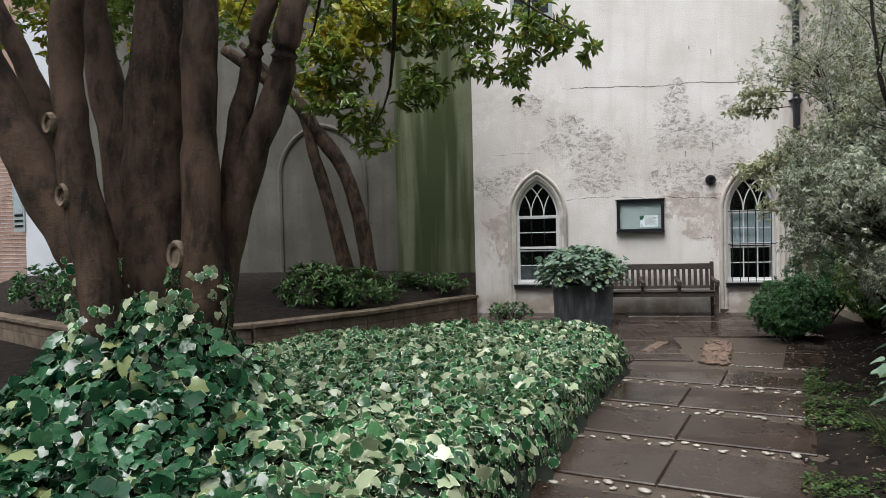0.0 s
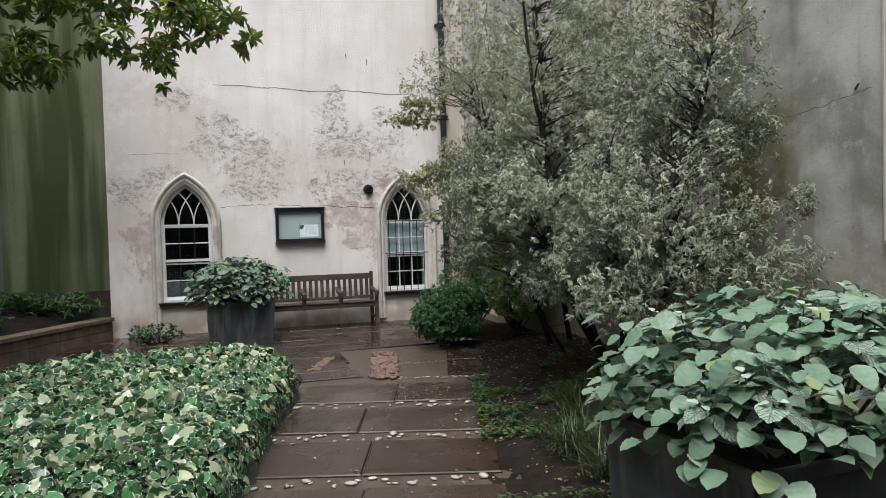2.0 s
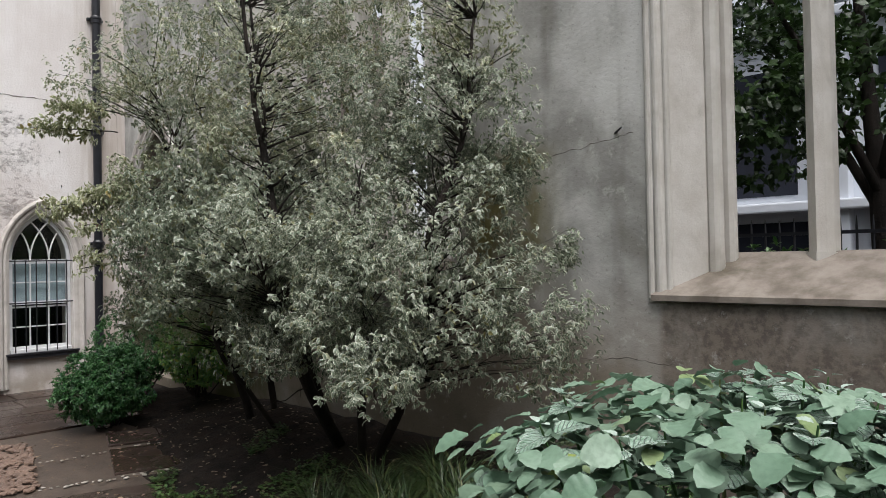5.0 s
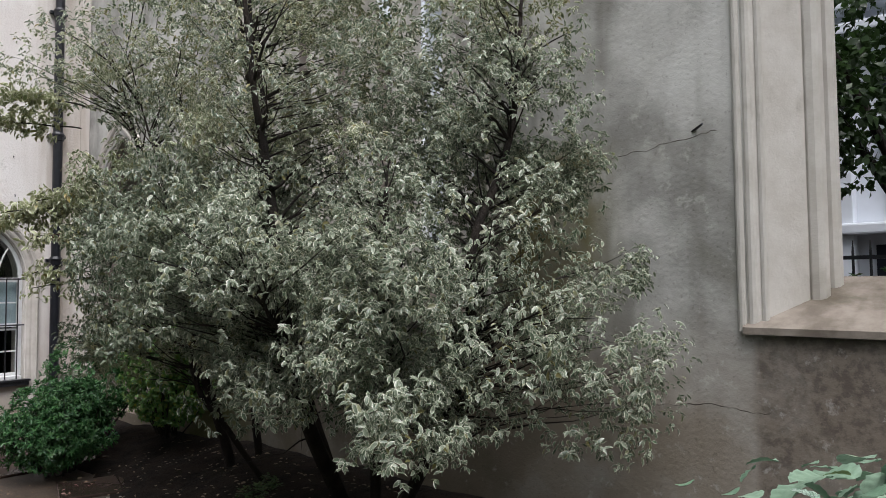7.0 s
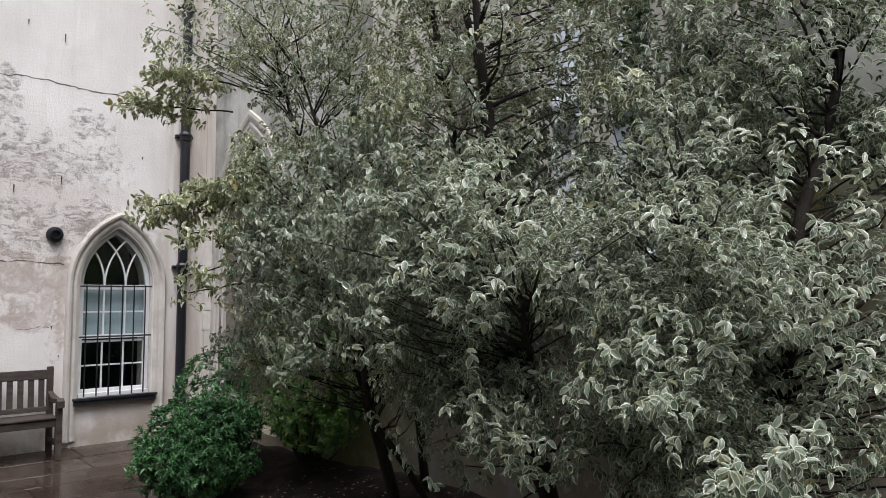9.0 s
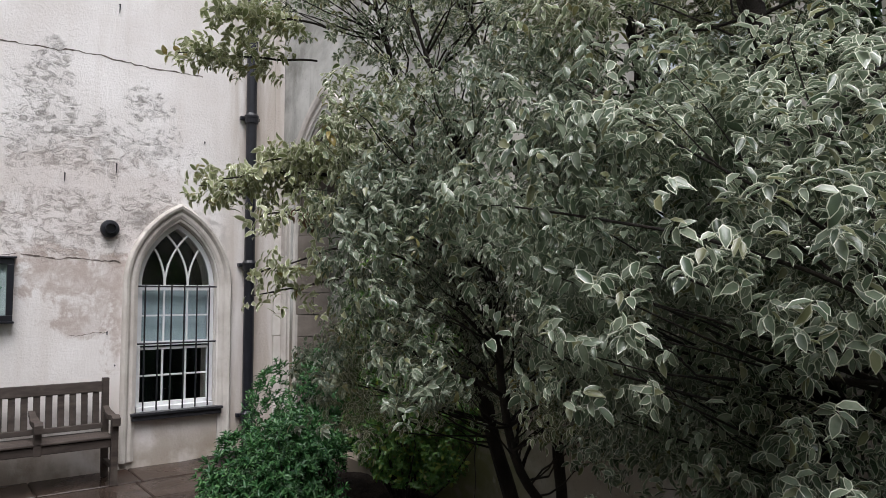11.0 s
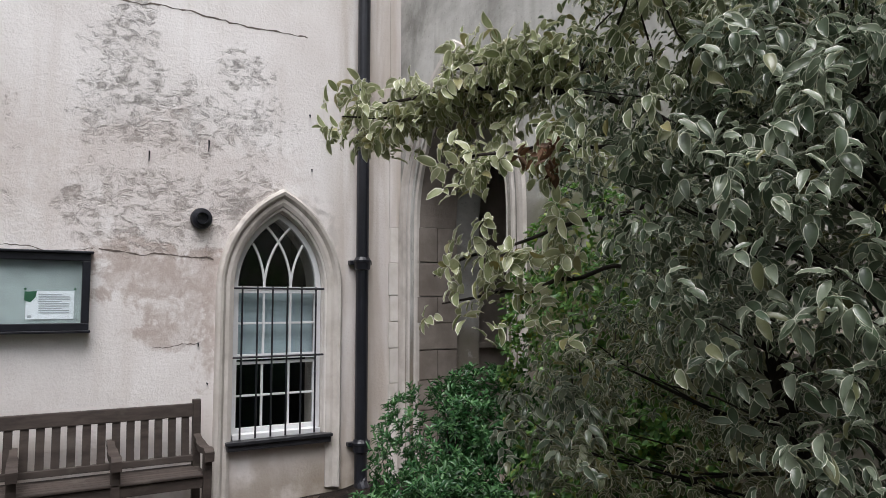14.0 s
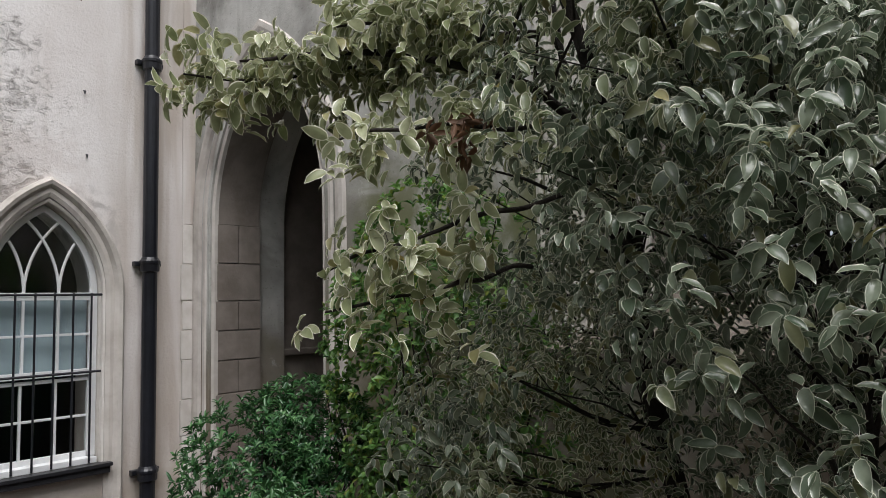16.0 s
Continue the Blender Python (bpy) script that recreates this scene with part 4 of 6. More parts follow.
def planter(at, turn, width, height, label):
    p = thing("planter", label, "planter", at, turn, group="lead planters")
    h = width / 2
    bm = bmesh.new()
    lo, hi = h * .93, h
    ring = [[bm.verts.new((sx * r, sy * r, z)) for sx, sy in ((-1, -1), (1, -1), (1, 1), (-1, 1))] for r, z in ((lo, 0), (hi, height), (hi - .03, height), (hi - .05, height - .12))]
    for a, b in zip(ring, ring[1:]):
        for j in range(4):
            bm.faces.new((a[j], a[(j + 1) % 4], b[(j + 1) % 4], b[j]))
    bm.faces.new(ring[0][::-1])
    bmesh.ops.bevel(bm, geom=[e for e in bm.edges if abs((e.verts[0].co - e.verts[1].co).z) > .3], offset=.012, segments=2, affect="EDGES")
    part("box", bm, M_lead, p)
    for a in ((-hi - .008, hi + .008, -hi - .008, -hi + .012), (-hi - .008, hi + .008, hi - .012, hi + .008), (-hi - .008, -hi + .012, -hi + .013, hi - .013), (hi - .012, hi + .008, -hi + .013, hi - .013)):
        part("rim", boxm(*a, height - .05, height + .004, .004), M_lead, p)
    part("soil", boxm(-hi + .04, hi - .04, -hi + .04, hi - .04, height - .15, height - .06), M_soil, p)
    return p


def velvet_plant(at, turn, reach, top, leaves, size, seed, label):
    """A spreading mound of stems with pairs of broad leaves, spilling over its planter."""
    rng = np.random.RandomState(seed)
    p = thing("silver_plant", label, "plant", at, turn)
    bm = bmesh.new()
    made = 0
    while made < leaves:
        a, r = rng.uniform(0, 2 * math.pi), rng.uniform() ** .55
        x, y = reach[0] * r * math.cos(a), reach[1] * r * math.sin(a)
        z = top * (1 - .60 * r ** 2.2) * (rng.uniform(.82, 1.08) if rng.uniform() < .7 else rng.uniform(.5, .85))
        if r > .86:
            z = top * rng.uniform(.12, .6)
        tip = Vector((x, y, z))
        root = Vector((x * .45, y * .45, -.05))
        mid = (root + tip) / 2 + Vector((x * .15, y * .15, .05))
        tube(bm, [root, mid, tip], [.006, .005, .003], 5)
        out = Vector((x, y, 0)) / max(reach) * .9 + Vector((0, 0, .9 - .5 * r))
        out.normalize()
        spin = rng.uniform(0, 6.28)
        pairs = 3 if rng.uniform() < .5 else 2
        for q in range(pairs):
            for s in (0, 1):
                w = spin + q * 1.57 + s * 3.14 + rng.normal(0, .2)
                side = Vector((math.cos(w), math.sin(w), 0))
                lift = .50 - .34 * q + rng.normal(0, .15) - .25 * r
                d = (side + Vector((0, 0, lift)) + out * .25).normalized()
                u = (Vector((0, 0, 1)) - d * d.z + Vector(rng.normal(0, .15, 3))).normalized()
                sv = u.cross(d).normalized()
                u = d.cross(sv)
                L = size * (.55, .95, 1.1)[q] * rng.uniform(.75, 1.2)
                m = Matrix((d * L, sv * L * rng.uniform(.85, 1.05), u * L)).transposed().to_4x4()
                foot = tip - out * .05 * q + d * .012
                tip_leaf = pairs == 3 and q == 0
                if tip_leaf:
                    m = m @ Matrix.Scale(.62, 4)
                m.translation = foot
                ob = new("leaf", TIP_MESH if tip_leaf else LEAF_MESHES[rng.randint(5)])
                ob.parent = p
                ob.matrix_basis = m
                made += 1
                if made >= leaves:
                    break
            if made >= leaves:
                break
    n = 900
    a, r = rng.uniform(0, 6.283, n), rng.uniform(size=n) ** .5
    low = np.stack([reach[0] * r * np.cos(a) * .97, reach[1] * r * np.sin(a) * .97, top * (1 - .60 * r ** 2.2) * rng.uniform(.25, .9, n)], 1)
    a = rng.uniform(0, 6.283, n)
    ax = np.stack([np.cos(a), np.sin(a), rng.uniform(-.7, .3, n)], 1)
    L = size * rng.uniform(.5, 1.0, n)
    leaf_mesh("under_leaves", low, ax, rng.normal(0, .3, (n, 3)) + [0, 0, 1], L, L * .85, OVAL, M_silver, p)
    # the many smaller leaves between the large ones, and those that hang over the rim
    n = 620
    a, r = rng.uniform(0, 6.283, n), rng.uniform(size=n) ** .45
    out = np.stack([np.cos(a), np.sin(a), np.zeros(n)], 1)
    z = top * (1 - .60 * r ** 2.2) * rng.uniform(.72, 1.04, n)
    rim_ = r > .8
    z[rim_] = top * rng.uniform(-.02, .75, rim_.sum())
    low = out * np.array([reach[0], reach[1], 0]) * r[:, None] + np.stack([0 * z, 0 * z, z], 1)
    turn_ = unit(rng.normal(0, 1, (n, 3)) * [1, 1, .25] + out * r[:, None] * 1.2 + np.array([0, 0, -.25]) * r[:, None] ** 2)
    L = size * rng.uniform(.45, 1.0, n)
    leaf_mesh("small_leaves", low, turn_, rng.normal(0, .25, (n, 3)) + [0, 0, 1] + out * .5 * r[:, None], L, L, VELVET, M_silver2, p)
    st = part("stalk_mass", bm, M_herb, p)
    st["kind"] = "stuff"
    return p


planter((-2.32, -1.42, 0), 3, .95, .66, "square dull lead planter on the paving")
velvet_plant((-2.32, -1.42, .64), 3, (.74, .68), .66, 340, .112, 3, "mounded grey-green leafy plant filling the lead planter")
planter((-.35, -10.01, 0), 3, 0.94, .74, "square dark lead planter beside the path")
velvet_plant((-.25, -10.13, .78), 0, (.86, .80), .58, 350, .108, 4, "large velvety grey-green plant spilling over its planter")


# ---- the variegated shrub against the ruined wall ----
CROWN = [((.75, -6.2, 2.55), (.85, 1.5, 1.25)), ((.70, -4.75, 2.40), (.72, .8, .95)), ((.84, -7.65, 1.75), (.84, .80, .92)), ((.25, -6.9, 1.75), (.62, .95, .55)),
         ((.75, -4.7, 1.50), (.72, .80, .55)), ((.62, -5.9, 3.80), (.95, 1.8, 1.1)), ((1.0, -7.35, 2.8), (.70, .80, .75)), ((.05, -5.25, 1.85), (.36, .42, .42)), ((.62, -7.5, 1.10), (.45, .50, .38)),
         ((.0, -5.45, 1.42), (.24, .30, .18)), ((.25, -4.4, 3.45), (.75, .8, .45)), ((1.25, -8.25, 1.30), (.50, .50, .55)), ((1.1, -6.6, 4.0), (.6, 1.3, .8)), ((.1, -7.6, 1.65), (.46, .55, .45)), ((-.10, -6.75, 1.85), (.42, .60, .50)),
         ((1.28, -7.80, 2.75), (.44, .46, .75)), ((1.25, -7.65, 3.45), (.50, .55, .70)), ((.72, -5.9, 1.45), (.62, 1.0, .42)), ((.85, -7.1, 1.35), (.55, .6, .42)), ((.0, -5.1, 2.30), (.40, .50, .42)),
         ((.22, -4.55, 1.22), (.36, .40, .38)), ((1.60, -8.28, 1.80), (.13, .15, .17)), ((1.40, -8.02, 2.35), (.24, .26, .30)), ((-.26, -6.55, 1.85), (.40, .50, .48)), ((.35, -6.0, 2.2), (.55, .8, .7)),
         ((.15, -6.75, 1.25), (.46, .60, .38)), ((.62, -5.8, 1.25), (.45, .75, .28)), ((.18, -7.85, 1.28), (.42, .45, .42))]


def build_shrub():
    rng = np.random.RandomState(11)
    s = thing("variegated_shrub", "tall evergreen shrub with cream-edged grey-green leaves", "shrub", (0, 0, 0))
    mains = [([(1.27, -4.70, .12), (1.16, -4.67, .55), (1.02, -4.65, 1.0), (.90, -4.62, 1.45), (.72, -4.65, 2.0), (.58, -4.6, 2.45), (.40, -4.4, 3.4)], [.046, .042, .038, .033, .029, .023, .008]),
             ([(1.02, -4.65, 1.0), (1.05, -4.5, 1.5), (1.1, -4.3, 2.1), (1.05, -4.2, 2.9)], [.034, .03, .022, .008]),
             ([(1.13, -6.34, .2), (.92, -6.5, .42), (.73, -6.63, .62), (.50, -6.72, .98), (.40, -6.74, 1.4), (.33, -6.70, 1.95), (.28, -6.64, 2.53), (.17, -6.68, 2.95), (.1, -6.6, 4.1)], [.056, .052, .05, .043, .036, .031, .026, .017, .007]),
             ([(.28, -6.63, 2.45), (.40, -6.45, 2.83), (.48, -6.2, 3.4), (.5, -6.0, 4.4)], [.022, .018, .013, .006]),
             ([(.80, -6.6, .56), (.80, -6.3, 1.1), (.76, -6.1, 1.8), (.72, -5.9, 2.7), (.65, -5.7, 3.9)], [.038, .034, .03, .022, .008]),
             ([(.99, -6.8, .22), (.92, -6.9, .74), (.72, -7.2, 1.15), (.50, -7.45, 1.55), (.42, -7.5, 2.1)], [.036, .032, .026, .02, .008]),
             ([(1.0, -6.95, .24), (1.05, -7.25, .75), (.98, -7.6, 1.35), (.86, -7.72, 1.9), (1.1, -7.8, 2.5), (1.25, -7.8, 3.4)], [.040, .036, .03, .026, .02, .008]),
             ([(1.5, -4.75, .2), (1.38, -4.82, .8), (1.2, -4.95, 1.2), (1.0, -5.1, 1.6), (.8, -5.1, 2.4), (.6, -4.9, 3.3)], [.036, .032, .028, .022, .016, .006]),
             ([(1.1, -5.4, .22), (.85, -5.36, .6), (.60, -5.3, 1.0), (.52, -5.25, 1.7), (.45, -5.1, 2.4), (.4, -4.8, 3.1)], [.024, .022, .020, .017, .013, .006]),
             ([(.58, -4.65, 2.15), (.25, -4.62, 2.26), (-.10, -4.45, 2.30), (-.34, -4.25, 2.27)], [.016, .011, .008, .003]),
             ([(.40, -6.74, 1.35), (.20, -6.95, 1.45), (.06, -7.05, 1.52), (-.06, -7.15, 1.65)], [.022, .015, .011, .006])]
    for pts, rad in mains:
        stem("stem", pts, rad, M_barkdark, s, 8, .008)
    spine = np.array([p for pts, _ in mains for p in np.array([np.array(a) + (np.array(b) - np.array(a)) * f for a, b in zip(pts, pts[1:]) for f in np.linspace(0, 1, 7)])])
    spine = spine[spine[:, 2] > .7]
    tips, ways = in_balls(rng, CROWN, 21500, .03, 3.0, 2.3)
    ways = unit(ways * .8 + np.array([0, 0, .75]) + rng.normal(0, .30, ways.shape))
    hem = np.interp(tips[:, 1], [-7.2, -6.3, -6.05, -5.1, -4.9, -4.4], [.90, .93, 1.40, 1.44, .95, .92])
    hem = np.where((tips[:, 0] < .16) & (tips[:, 1] < -5.1), np.minimum(hem, 1.14), hem)
    hem = np.where((tips[:, 0] > .42) & (tips[:, 1] < -4.85), np.minimum(hem, 1.02), hem)
    # open round the stems at the north end
    hem = np.where(np.hypot(tips[:, 0] - .30, tips[:, 1] + 5.02) < .44, np.maximum(hem, 1.52), hem)
    hem = hem + .10 * np.sin(tips[:, 1] * 9) + .09 * np.sin(tips[:, 1] * 19 + tips[:, 0] * 11)
    keep = (tips[:, 0] < NAVE_X - .04) & (tips[:, 2] > .62) & ~((tips[:, 2] < hem) & (tips[:, 1] > -7.25))
    # clear of the way past it
    for moment, eye, _, _ in PATH:
        keep &= np.linalg.norm(tips - np.array(eye), axis=1) > .70
    # the doorway's side of the crown is thin
    a, b = .83 * (tips[:, 1] + 5.632) - 1.17, .606 * (tips[:, 1] + 6.803) - 1.30
    bare = (tips[:, 1] > -5.2) & (((tips[:, 0] < a) & (tips[:, 2] < 2.95)) | ((tips[:, 0] < b) & (tips[:, 2] > 2.2) & (tips[:, 2] < 3.25)))
    keep &= ~bare
    keep &= rng.uniform(size=len(tips)) < np.interp(tips[:, 2], [2.4, 3.0, 3.6], [1, .75, .5])  # thinner towards the top
    tips, ways = tips[keep], ways[keep]
    near = (tips[:, 0] < .25) & (tips[:, 1] > -6.7) & (tips[:, 2] < 2.7)
    warm = np.array([noise.noise(Vector(p * 1.3) + Vector((2, 9, 4))) for p in tips]) + .32 * (tips[:, 1] > -5.2) * (tips[:, 2] > 1.5) + .25 * (tips[:, 2] > 2.5) > .40
    warm &= (tips[:, 1] > -5.8) | (tips[:, 2] > 2.4)
    for some, form, skin in ((near & warm, RUFFLED, M_warmleaf), (near & ~warm, RUFFLED, M_varieg), (~near & warm, OVAL, M_warmleaf), (~near & ~warm, OVAL, M_varieg)):
        feet, ax, face = whorls(rng, tips[some], ways[some], 8, (55, 100), .62, .08)
        L = rng.uniform(.026, .049, len(feet)) if form is RUFFLED else rng.uniform(.030, .050, len(feet))
        leaf_mesh("foliage", feet, ax, face, L, L * rng.uniform(.36, .54, len(feet)), form, skin, s, "cream-edged leaves in whorls")
    # a spray that reaches out over the drainpipe, and hanging sprays before the doorway
    for name, a, b, count in (("spray", (.40, -4.6, 2.45), (-.42, -4.16, 2.24), 150), ("spray", (.35, -4.65, 2.42), (-.20, -4.40, 2.36), 110), ("spray", (.25, -4.75, 2.12), (-.28, -4.52, 2.06), 42), ("spray", (.2, -4.75, 1.96), (-.30, -4.46, 1.78), 26), ("spray", (.2, -4.65, 1.80), (-.27, -4.45, 1.70), 14),
                              ("spray", (.2, -4.2, 3.0), (-.44, -3.80, 3.02), 90), ("spray", (.2, -4.3, 3.15), (-.36, -4.0, 3.2), 70)):
        line = np.array(bowed(a, b, rng, .06, 8))
        stem("twig", line, [.006] * 4 + [.004] * 3 + [.002], M_barkdark, s, 6)
        f = rng.uniform(.25, 1, count) ** .8
        at = f * 6.999
        k = at.astype(int)
        sp = line[k] + (line[k + 1] - line[k]) * (at - k)[:, None] + np.clip(rng.normal(0, .05, (count, 3)), -.085, .085)
        fe, ax2, fa = whorls(rng, sp, unit(np.array(b) - np.array(a) + rng.normal(0, .4, (count, 3)) + [0, 0, .3]), 6, (45, 90), .35, .06)
        L2 = rng.uniform(.034, .060, len(fe))
        leaf_mesh("spray", fe, ax2, fa, L2, L2 * rng.uniform(.46, .58, len(fe)), RUFFLED, M_litspray, s)
    sp = np.array((-.09, -4.69, 2.072)) + rng.normal(0, .035, (9, 3))
    fe, ax2, fa = whorls(rng, sp, unit(rng.normal(0, 1, (9, 3))), 6)
    leaf_mesh("dead_sprig", fe, ax2, fa, .040, .015, OVAL, M_brown, s, "withered rust-brown sprig")
    # branches from the stems to the leaf whorls: the strong ones singly, then the brushwood
    brush = bmesh.new()
    for j, i in enumerate(rng.choice(len(tips), 900, False)):
        p = tips[i]
        low = spine[spine[:, 2] < max(p[2] - .22, .95)]
        q = low[np.argmin(np.linalg.norm(low - p, axis=1) + .15 * rng.uniform(size=len(low)))]
        if np.linalg.norm(p - q) > 1.3:
            continue
        line = bowed(q, p, rng, .12, 6)
        if j < 130:
            smooth(part("branch", tube(bmesh.new(), line, [.011, .009, .007, .005, .003, .0015], 6), M_barkdark, s))
        else:
            tube(brush, line, [.006, .005, .004, .003, .002, .0012], 4)
    # bare twigs that hang in the shade under the crown
    for j in range(70):
        q = spine[rng.randint(len(spine))]
        if .75 < q[2] < 1.5:
            tube(brush, bowed(q, q + np.array([rng.normal(-.15, .3), rng.normal(0, .35), rng.uniform(-.45, .1)]), rng, .2, 6), [.006, .005, .004, .003, .002, .0012], 4)
    tw = smooth(part("brushwood", brush, M_barkdark, s))
    tw["kind"] = "stuff"
    return s


build_shrub()


def build_bush(at, balls, n, seed, label, mat, L=(.035, .06), wide=.32, per=9):
    rng = np.random.RandomState(seed)
    b = thing("bush", label, "bush", at)
    tips, ways = in_balls(rng, balls, n, -.15, 3.0, 4.0)
    keep = tips[:, 2] > .06
    tips, ways = tips[keep], unit(ways[keep] + np.array([0, 0, .6]))
    feet, ax, face = whorls(rng, tips, ways, per, (35, 80), .05)
    size = rng.uniform(*L, len(feet))
    leaf_mesh("foliage", feet, ax, face, size, size * wide, OVAL, mat, b)
    for i in rng.choice(len(tips), min(24, len(tips)), False):
        part("stem", tube(bmesh.new(), bowed((tips[i][0] * .2 + .03 * rng.normal(), tips[i][1] * .2, -.02), tips[i], rng, .1), [.009, .008, .006, .004, .002], 5), M_barkdark, b)
    return b


build_bush((.50, -3.05, .0), [((.0, 0, .46), (.56, .52, .42)), ((.2, .2, .5), (.42, .42, .40)), ((-.2, -.1, .36), (.42, .45, .32))], 1900, 21, "low bright green evergreen bush on the soil", M_bushleaf)
build_bush((1.12, -2.15, .1), [((0, 0, .62), (.50, .55, .52)), ((.25, -.1, .8), (.35, .5, .42))], 1200, 22, "rounded bright green evergreen bush by the doorway", M_bushleaf)
build_bush((1.47, -3.15, .2), [((0, 0, 1.15), (.34, .85, 1.05)), ((-.1, -.2, .6), (.4, .7, .5))], 2300, 23, "leafy green climber against the ruined wall", M_climber, (.03, .055), .55, 7)
build_bush((1.58, -9.1, .22), [((0, 0, .1), (.16, .22, .14))], 90, 24, "small green weed at the foot of the wall", M_herb, (.03, .05), .5, 6)


# ---- low growth on the soil ----
def low_growth():
    rng = np.random.RandomState(31)
    for k, (x, y) in enumerate(((.35, -7.9), (.15, -8.2), (.55, -8.3), (.05, -7.7), (.75, -8.0), (-.1, -8.45), (.3, -8.6), (.5, -7.6), (.9, -7.7), (.0, -8.8), (-.25, -8.15), (.75, -8.55), (.25, -7.35), (-.3, -8.75))):
        n = 190
        z = GROUND_TOP + soil_height(x, y)
        a = rng.uniform(0, 6.28, n)
        feet = np.stack([x + .07 * rng.normal(size=n), y + .07 * rng.normal(size=n), np.full(n, z)], 1)
        ax = np.stack([np.cos(a), np.sin(a), rng.uniform(.5, 2.2, n)], 1)
        leaf_mesh("grass_tuft", feet, ax, np.stack([-np.cos(a), -np.sin(a), np.full(n, 1.0)], 1), rng.uniform(.20, .44, n), .008, GRASS, M_grass)
    n = 6500
    x, y = rng.uniform(-1.15, 1.2, n), rng.uniform(-9.6, -5.2, n)
    edge = -0.62 + 0.30 * (y + 7.2)
    clump = np.array([noise.noise(Vector((a * 1.7, b * 1.7, 9))) for a, b in zip(x, y)])
    ok = (x > edge + .02) & (x < edge + 1.25) & (clump > .12)
    x, y = x[ok], y[ok]
    tips = np.stack([x, y, [GROUND_TOP + soil_height(a, b) + rng.uniform(.02, .10) for a, b in zip(x, y)]], 1)
    fe, ax, fa = whorls(rng, tips, np.tile([0, 0, 1.0], (len(x), 1)), 5, (50, 90), .1)
    L = rng.uniform(.018, .042, len(fe))
    tagged(leaf_mesh("ground_cover", fe, ax, fa, L, L * .65, OVAL, M_cover), "low green ground cover on the soil", "ground cover", kind="stuff")


low_growth()
for ob in [o for o in scene.objects if o.name.startswith("grass_tuft")]:
    tagged(ob, "tuft of arching green grass blades", "grass", group="grass tufts", kind="stuff")
rng = np.random.RandomState(33)
rust = thing("rust_leaved_plant", "small plant with dull pink-brown leaves", "plant", (-.02, -9.25, .1))
fe, ax, fa = whorls(rng, np.array([(0, 0, .30), (.05, .06, .40), (-.06, -.04, .22)]), np.array([(0, 0, 1.0), (.2, .2, 1), (-.3, -.1, 1)]), 6, (40, 80), .1)
leaf_mesh("leaves", fe, ax, fa, .13, .09, OVAL, M_rust, rust)
part("stem", tube(bmesh.new(), [(0, 0, -.08), (.01, .0, .2), (.05, .06, .40)], [.008, .007, .004], 6), M_barkdark, rust)


# ---- ivy bed ----
IVY_EDGE = [(-4.2, -12.3), (-3.45, -11.4), (-2.95, -9.9), (-2.62, -8.8), (-2.38, -7.6), (-2.12, -6.4), (-1.82, -5.3), (-2.0, -4.7), (-2.7, -4.35), (-3.9, -4.5), (-5.2, -5.3), (-6.2, -6.6), (-6.9, -8.2), (-7.0, -10.0), (-6.4, -12.0)]
TREE_AT = (-4.92, -9.55)


def edge_gap(x, y):
    """Distance inside the ivy's outline (negative outside)."""
    best, inside = 1e9, False
    for (x0, y0), (x1, y1) in zip(IVY_EDGE, IVY_EDGE[1:] + IVY_EDGE[:1]):
        dx, dy = x1 - x0, y1 - y0
        f = max(0, min(1, ((x - x0) * dx + (y - y0) * dy) / (dx * dx + dy * dy)))
        best = min(best, math.hypot(x - x0 - f * dx, y - y0 - f * dy))
        if (y0 > y) != (y1 > y) and x < x0 + dx * (y - y0) / dy:
            inside = not inside
    return best if inside else -best


def ivy_height(x, y, g):
    if g <= 0:
        return GROUND_TOP
    f = min(1, g / .42)
    h = .46 * math.sqrt(max(0, 1 - (1 - f) ** 2)) + .07 * noise.noise(Vector((x * 1.6, y * 1.6, 0))) * f + .04 * noise.noise(Vector((x * 5, y * 5, 2))) * f
    r = math.hypot(x - TREE_AT[0], y - TREE_AT[1])
    return h + .80 * math.exp(-(r / .72) ** 2)


